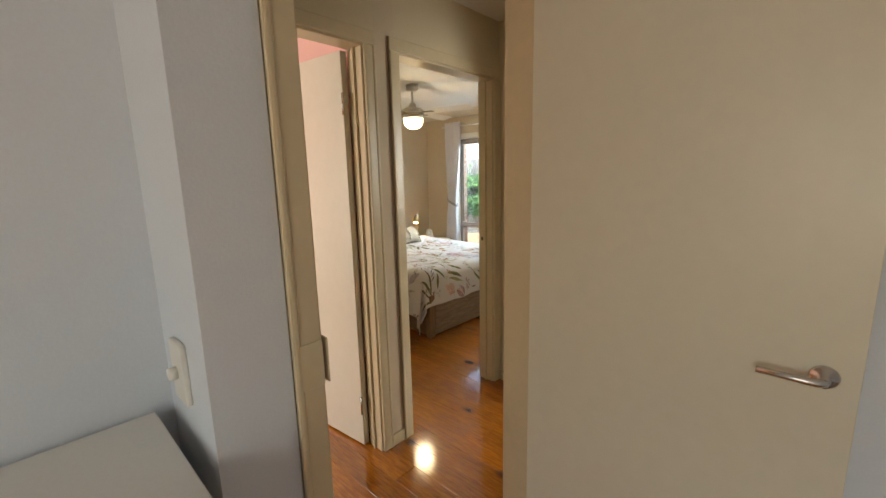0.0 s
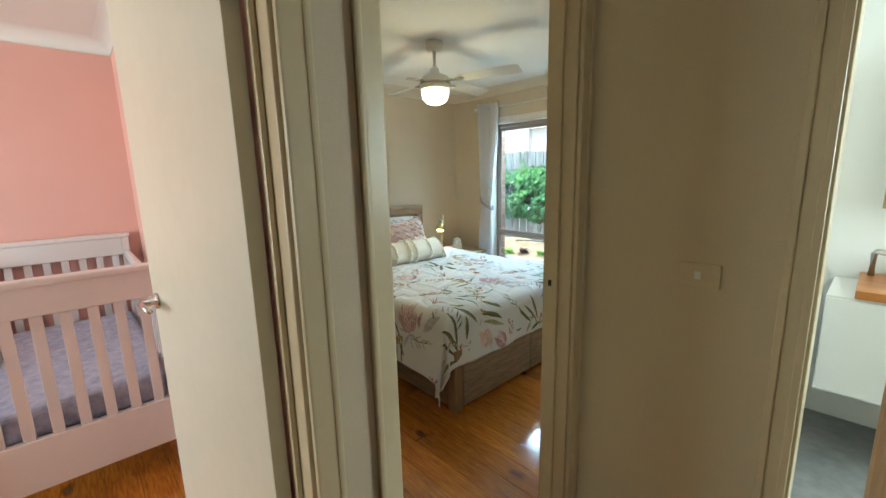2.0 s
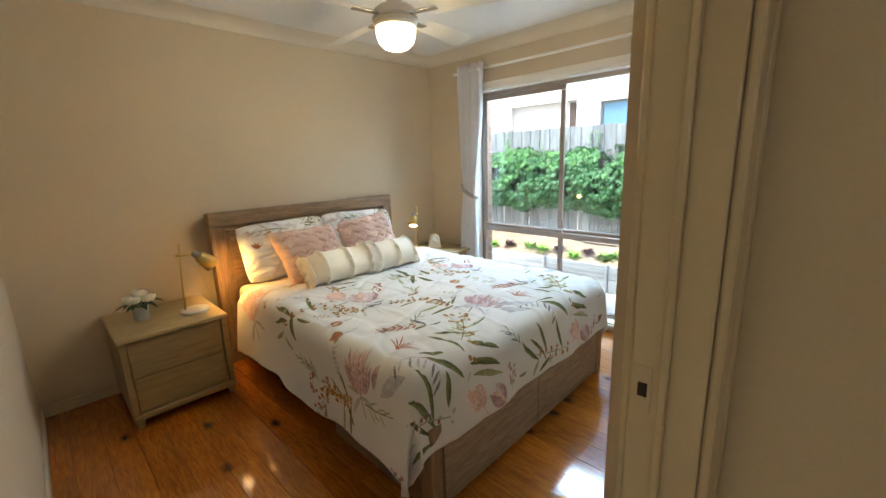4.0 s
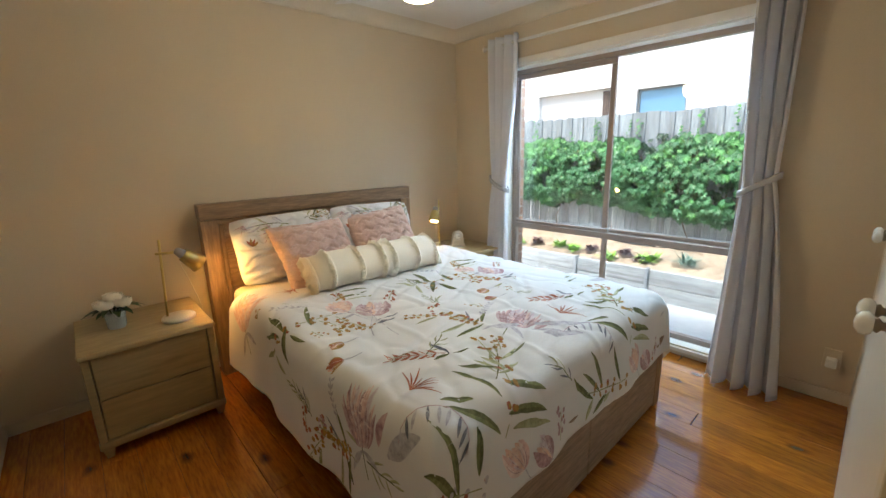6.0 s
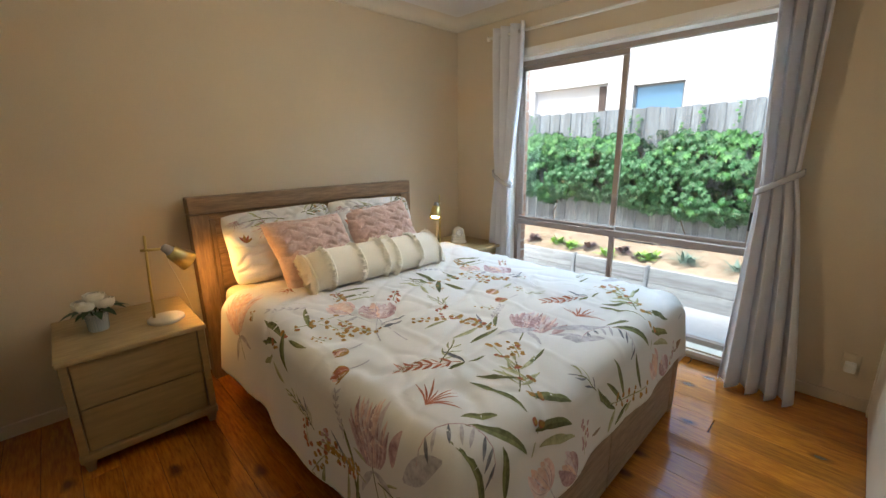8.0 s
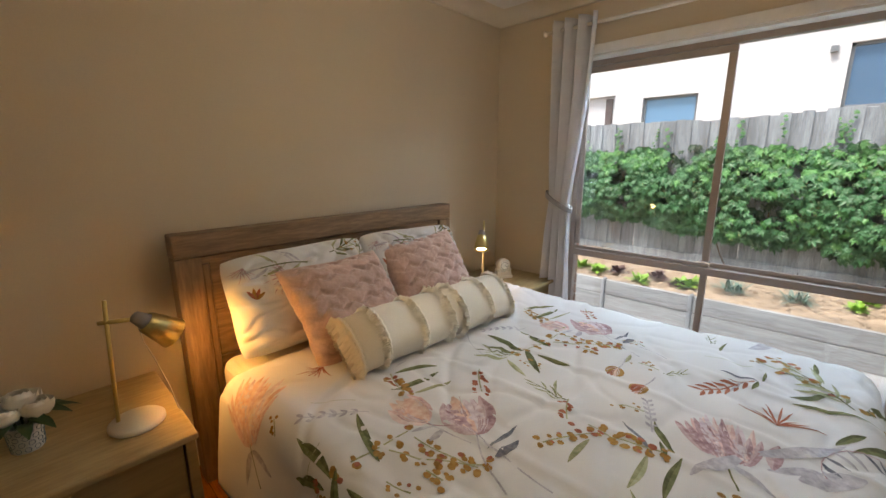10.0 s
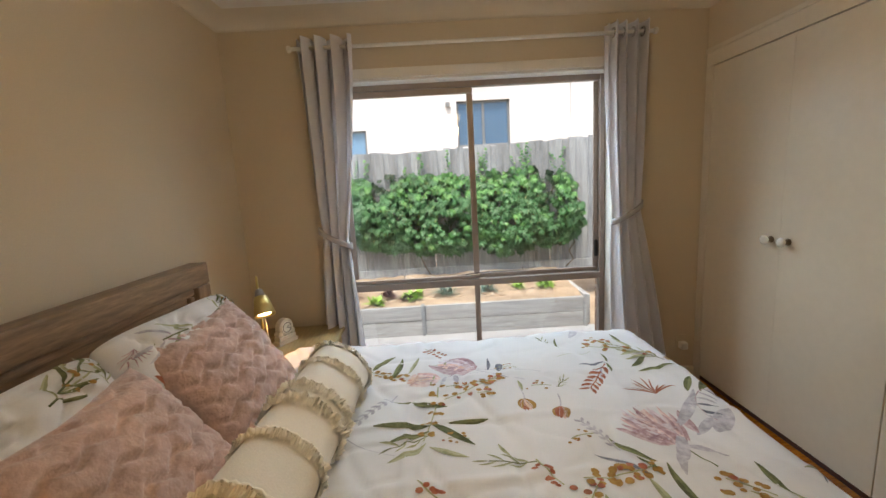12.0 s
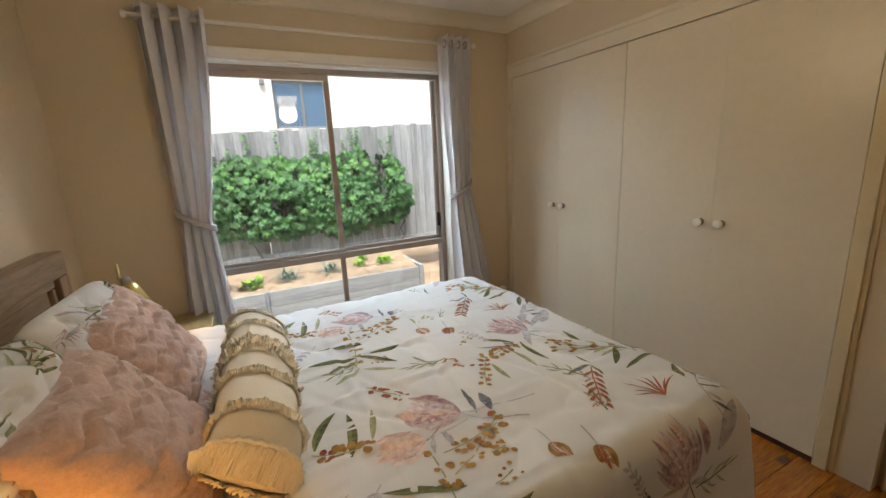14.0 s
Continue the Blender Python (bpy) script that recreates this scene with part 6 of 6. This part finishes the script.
for k in range(16):
    bm = bmesh.new()
    x0 = VX0 + (VX1 - VX0) * (k + 0.5) / 16
    pts, xx, zz = [], x0, (-0.02 if k % 5 == 0 else vine_low(x0) + 0.12)
    while zz < vine_top(min(xx, VX1)) - 0.1:
        pts.append((xx, 8.46 - 0.05 * rv.random(), zz))
        xx += rv.uniform(-0.10, 0.12)
        zz += rv.uniform(0.07, 0.16)
    tube(bm, pts, 0.009, 6)
    part("stem", bm, WOODV, vine, smooth=True)

# young plants in the bed
def bed_plant(x, y, s, kind_, label):
    ob = thing("garden_plant", label, "garden plant", pose(x, y, -0.185 + 0.17 * (y - 7.225) / 1.33), group="young garden plants")
    bm = bmesh.new()
    r = random.Random(int(x * 1000))
    for k in range(46 if kind_ < 2 else 60):
        a, up = r.uniform(0, 6.28), r.uniform(0.15, 1.2)
        o = (math.cos(a) * math.cos(up), math.sin(a) * math.cos(up), math.sin(up))
        curved_leaf(bm, (r.uniform(-0.3, 0.3) * s, r.uniform(-0.3, 0.3) * s, 0.01), o, (0, 0, 1), s * r.uniform(0.5, 1.0), s * (0.34 if kind_ < 2 else 0.07), 0.3, 4)
    part("foliage", bm, BEDP[kind_], ob, smooth=True)


BEDP = [material("lime_foliage", (0.26, 0.46, 0.06), 0.5, grain=0.2, scale=30), material("bronze_foliage", (0.16, 0.09, 0.08), 0.6, grain=0.3, scale=30), material("blue_grass", (0.14, 0.24, 0.19), 0.6, grain=0.2, scale=30)]
for x, y, s, k in ((-4.62, 7.50, 0.10, 0), (-4.05, 7.42, 0.10, 0), (-3.55, 7.55, 0.12, 0), (-3.92, 7.66, 0.09, 1), (-3.62, 7.50, 0.08, 1), (-3.10, 7.62, 0.16, 2), (-2.55, 7.68, 0.15, 2), (-2.10, 7.72, 0.08, 0), (-1.72, 7.70, 0.10, 0), (-4.9, 7.6, 0.10, 0), (-5.3, 7.55, 0.10, 1), (-4.4, 7.62, 0.09, 1), (-2.0, 7.95, 0.07, 0), (-5.6, 7.45, 0.1, 0)):
    bed_plant(x, y, s * 1.7, k, ("lime green leafy bedding plant in the mulch", "small bronze-leaved bedding plant in the mulch", "fine blue-green tufted plant in the mulch")[k])

hose = thing("irrigation_hose", "black irrigation hose lying along the garden bed", "garden hose")
bm = bmesh.new()
tube(bm, [(-6.0 + 0.12 * k, 8.22 + 0.10 * math.sin(0.12 * k * 2.1) + 0.03 * math.sin(0.12 * k * 6), -0.028 + 0.02 * math.sin(0.12 * k * 2.1)) for k in range(38)], 0.011, 8)
part("pipe", bm, DARK, hose, smooth=True)
for x in (-4.9, -3.7, -2.6, -1.9):
    bm = bmesh.new()
    tube(bm, [(x, 8.22 + 0.10 * math.sin((x + 6) * 2.1), -0.12), (x, 8.22 + 0.10 * math.sin((x + 6) * 2.1) + 0.012, 0.06)], 0.006, 6)
    part("stake", bm, DARK, hose)

# next house
house = thing("neighbour_house", "white rendered house behind the fence", "house")
HY = 12.0
wins = [(-2.55, -1.31, 2.19, 3.22), (-5.74, -4.68, 2.02, 2.68)]
bm = bmesh.new()
xs = [-6.35, wins[1][0], wins[1][1], wins[0][0], wins[0][1], 9.0]
add_box(bm, xs[0], xs[1], HY, HY + 0.25, GZ, 4.3)
add_box(bm, xs[2], xs[3], HY, HY + 0.25, GZ, 4.3)
add_box(bm, xs[4], xs[5], HY, HY + 0.25, GZ, 4.3)
for a, b, z0, z1 in wins:
    add_box(bm, a, b, HY, HY + 0.25, GZ, z0)
    add_box(bm, a, b, HY, HY + 0.25, z1, 4.3)
add_box(bm, -16, xs[0], HY, HY + 0.25, 2.80, 4.3)
add_box(bm, -16, xs[0], HY + 0.14, HY + 0.30, GZ, 2.795)
add_box(bm, -16, -8.4, HY, HY + 0.2, GZ, 2.79)
part("wall", bm, RENDER, house)
bm = bmesh.new()
add_box(bm, -16, 9, HY - 0.35, HY + 6, 4.3, 4.45)
part("roof", bm, FRAMEG, house)
for a, b, z0, z1 in wins:
    w = box_part("window", a, b, HY + 0.08, HY + 0.13, z0, z0 + 0.05, FRAMEG, house)
    box_part("window_frame", a, b, HY + 0.08, HY + 0.13, z1 - 0.05, z1, FRAMEG, w)
    box_part("window_frame", a, a + 0.05, HY + 0.08, HY + 0.13, z0, z1, FRAMEG, w)
    box_part("window_frame", b - 0.05, b, HY + 0.08, HY + 0.13, z0, z1, FRAMEG, w)
    if a > -4:
        box_part("window_frame", (a + b) / 2 - 0.03, (a + b) / 2 + 0.03, HY + 0.075, HY + 0.13, z0, z1, FRAMEG, w)
    box_part("pane", a + 0.04, b - 0.04, HY + 0.11, HY + 0.115, z0 + 0.04, z1 - 0.04, SKYBLUE if a > -4 else SKYPALE, w, "window pane coloured blue like reflected sky")
box_part("door", -6.60, -6.44, HY + 0.10, HY + 0.139, GZ, 2.75, PORCHD, house, "dark timber porch door")
box_part("wall_light", -2.80, -2.70, HY - 0.08, HY, 3.10, 3.20, FRAMEG, house)
box_part("downpipe", 0.1, 0.2, HY - 0.08, HY, GZ, 4.3, RENDER, house, bevel=0.02)
# inside of the next house, closed and dark
box_part("room_behind", -6.3, 8.9, HY + 2.4, HY + 2.5, GZ, 4.3, FRAMEG, house)

# eaves over the window
eave = thing("eaves", "white painted eaves above the bedroom window", "eaves", kind="structure")
box_part("soffit", -5.2, 2.5, 5.07, 5.55, 2.36, 2.39, TRIMW, eave)
box_part("fascia", -5.2, 2.5, 5.55, 5.58, 2.30, 2.48, TRIMW, eave)

# ---------------------------------------------------------------- brick leaf round the window, floor boards
bw = thing("wall_brick", "brown brick outer leaf of the house round the window", "wall", kind="structure")
bm = bmesh.new()
for a in ((-5.2, WX0 - 0.002, GZ, 2.34), (WX1 + 0.002, 2.3, GZ, 2.34), (WX0, WX1, GZ, WZ0 - 0.06), (WX0, WX1, WZ1 + 0.002, 2.34)):
    add_box(bm, a[0], a[1], 4.962, 5.062, a[2], a[3])
part("mortar", bm, MORTAR, bw)
bm = bmesh.new()
add_box(bm, -0.115, 0.115, -0.01, 0.052, -0.038, 0.038)
brick_mesh = mesh_of("brick", bm, BRICKM, bevel=0.004, segments=1)
bm = bmesh.new()
add_box(bm, -0.052, 0.052, -0.052, 0.052, -0.038, 0.038)
half_mesh = mesh_of("half_brick", bm, BRICKM, bevel=0.004, segments=1)
z, course = GZ + 0.045, 0
while z < 2.30:
    for side in (-1, 1):
        ed = WX0 if side < 0 else WX1
        ob = new("brick", half_mesh)
        ob.parent = bw
        ob.location = (ed + side * (0.050), 5.014, z)
        for k in range(2):
            ob = new("brick", brick_mesh)
            ob.parent = bw
            ob.location = (ed + side * (0.225 + 0.12 * (course % 2) * 0 + 0.24 * k), 5.020, z)
    z += 0.086
    course += 1
for k in range(8):
    ob = new("brick", brick_mesh)
    ob.parent = bw
    ob.location = (WX0 + 0.105 + 0.215 * k, 5.03, WZ0 - 0.10)

BOARD = material("honey_pine_board", (0.48, 0.172, 0.014), 0.11, grain=0.16, scale=7, stretch=(1.6, 14, 14), bump=0.02, second=(0.29, 0.085, 0.009), big=1.5, per_object=0.18, coat=1.0)


def add_knots(m):
    """Dark knots scattered over the boards."""
    t = m.node_tree
    n, l = t.nodes, t.links
    b = n["Principled BSDF"]
    old = b.inputs["Base Color"].links[0].from_socket
    geo = n.new("ShaderNodeNewGeometry")
    mp = n.new("ShaderNodeMapping")
    mp.inputs["Scale"].default_value = (2.2, 3.9, 1)
    l.new(geo.outputs["Position"], mp.inputs["Vector"])
    wob = n.new("ShaderNodeTexNoise")
    wob.inputs["Scale"].default_value = 6
    mixv = n.new("ShaderNodeMixRGB")
    mixv.inputs[0].default_value = 0.10
    l.new(mp.outputs[0], wob.inputs["Vector"])
    l.new(mp.outputs[0], mixv.inputs[1])
    l.new(wob.outputs["Color"], mixv.inputs[2])
    vo = n.new("ShaderNodeTexVoronoi")
    vo.voronoi_dimensions = '2D'
    vo.inputs["Scale"].default_value = 1.0
    l.new(mixv.outputs[0], vo.inputs["Vector"])
    r = n.new("ShaderNodeMapRange")
    r.inputs[1].default_value, r.inputs[2].default_value = 0.04, 0.115
    r.inputs[3].default_value, r.inputs[4].default_value = 0.85, 0.0
    l.new(vo.outputs["Distance"], r.inputs[0])
    mix = n.new("ShaderNodeMixRGB")
    mix.inputs[2].default_value = (0.075, 0.022, 0.008, 1)
    pick = n.new("ShaderNodeSeparateColor")
    l.new(vo.outputs["Color"], pick.inputs[0])
    some = n.new("ShaderNodeMath")
    some.operation = 'GREATER_THAN'
    some.inputs[1].default_value = 0.45
    l.new(pick.outputs[0], some.inputs[0])
    both = n.new("ShaderNodeMath")
    both.operation = 'MULTIPLY'
    l.new(some.outputs[0], both.inputs[0])
    l.new(r.outputs[0], both.inputs[1])
    l.new(both.outputs[0], mix.inputs[0])
    l.new(old, mix.inputs[1])
    l.new(mix.outputs[0], b.inputs["Base Color"])


add_knots(BOARD)
floor = thing("floor", "polished honey pine floorboards with dark knots", "floor", kind="structure")
bm = bmesh.new()
add_box(bm, XW - 0.05, 2.2, -2.2, YN, -0.06, -0.020)
part("subfloor", bm, DARK, floor)
PW = 0.128
boards = {}
rb = random.Random(8)
y, row = -2.2, 0
while y < YN:
    cuts = [XW, -2.9 + rb.uniform(-0.9, 0.9), -0.6 + rb.uniform(-0.7, 0.5), 2.2]
    if y < -1.2:
        cuts = [XW, 2.2]
    for a, b in zip(cuts, cuts[1:]):
        key = round(b - a, 2)
        if key not in boards:
            bm = bmesh.new()
            add_box(bm, 0, key - 0.0008, 0.0005, PW - 0.0005, -0.02, 0)
            boards[key] = mesh_of("floorboard", bm, BOARD, bevel=0.0010, segments=1)
        ob = new("floorboard", boards[key])
        ob.parent = floor
        ob.location = (a, y, 0)
    y += PW
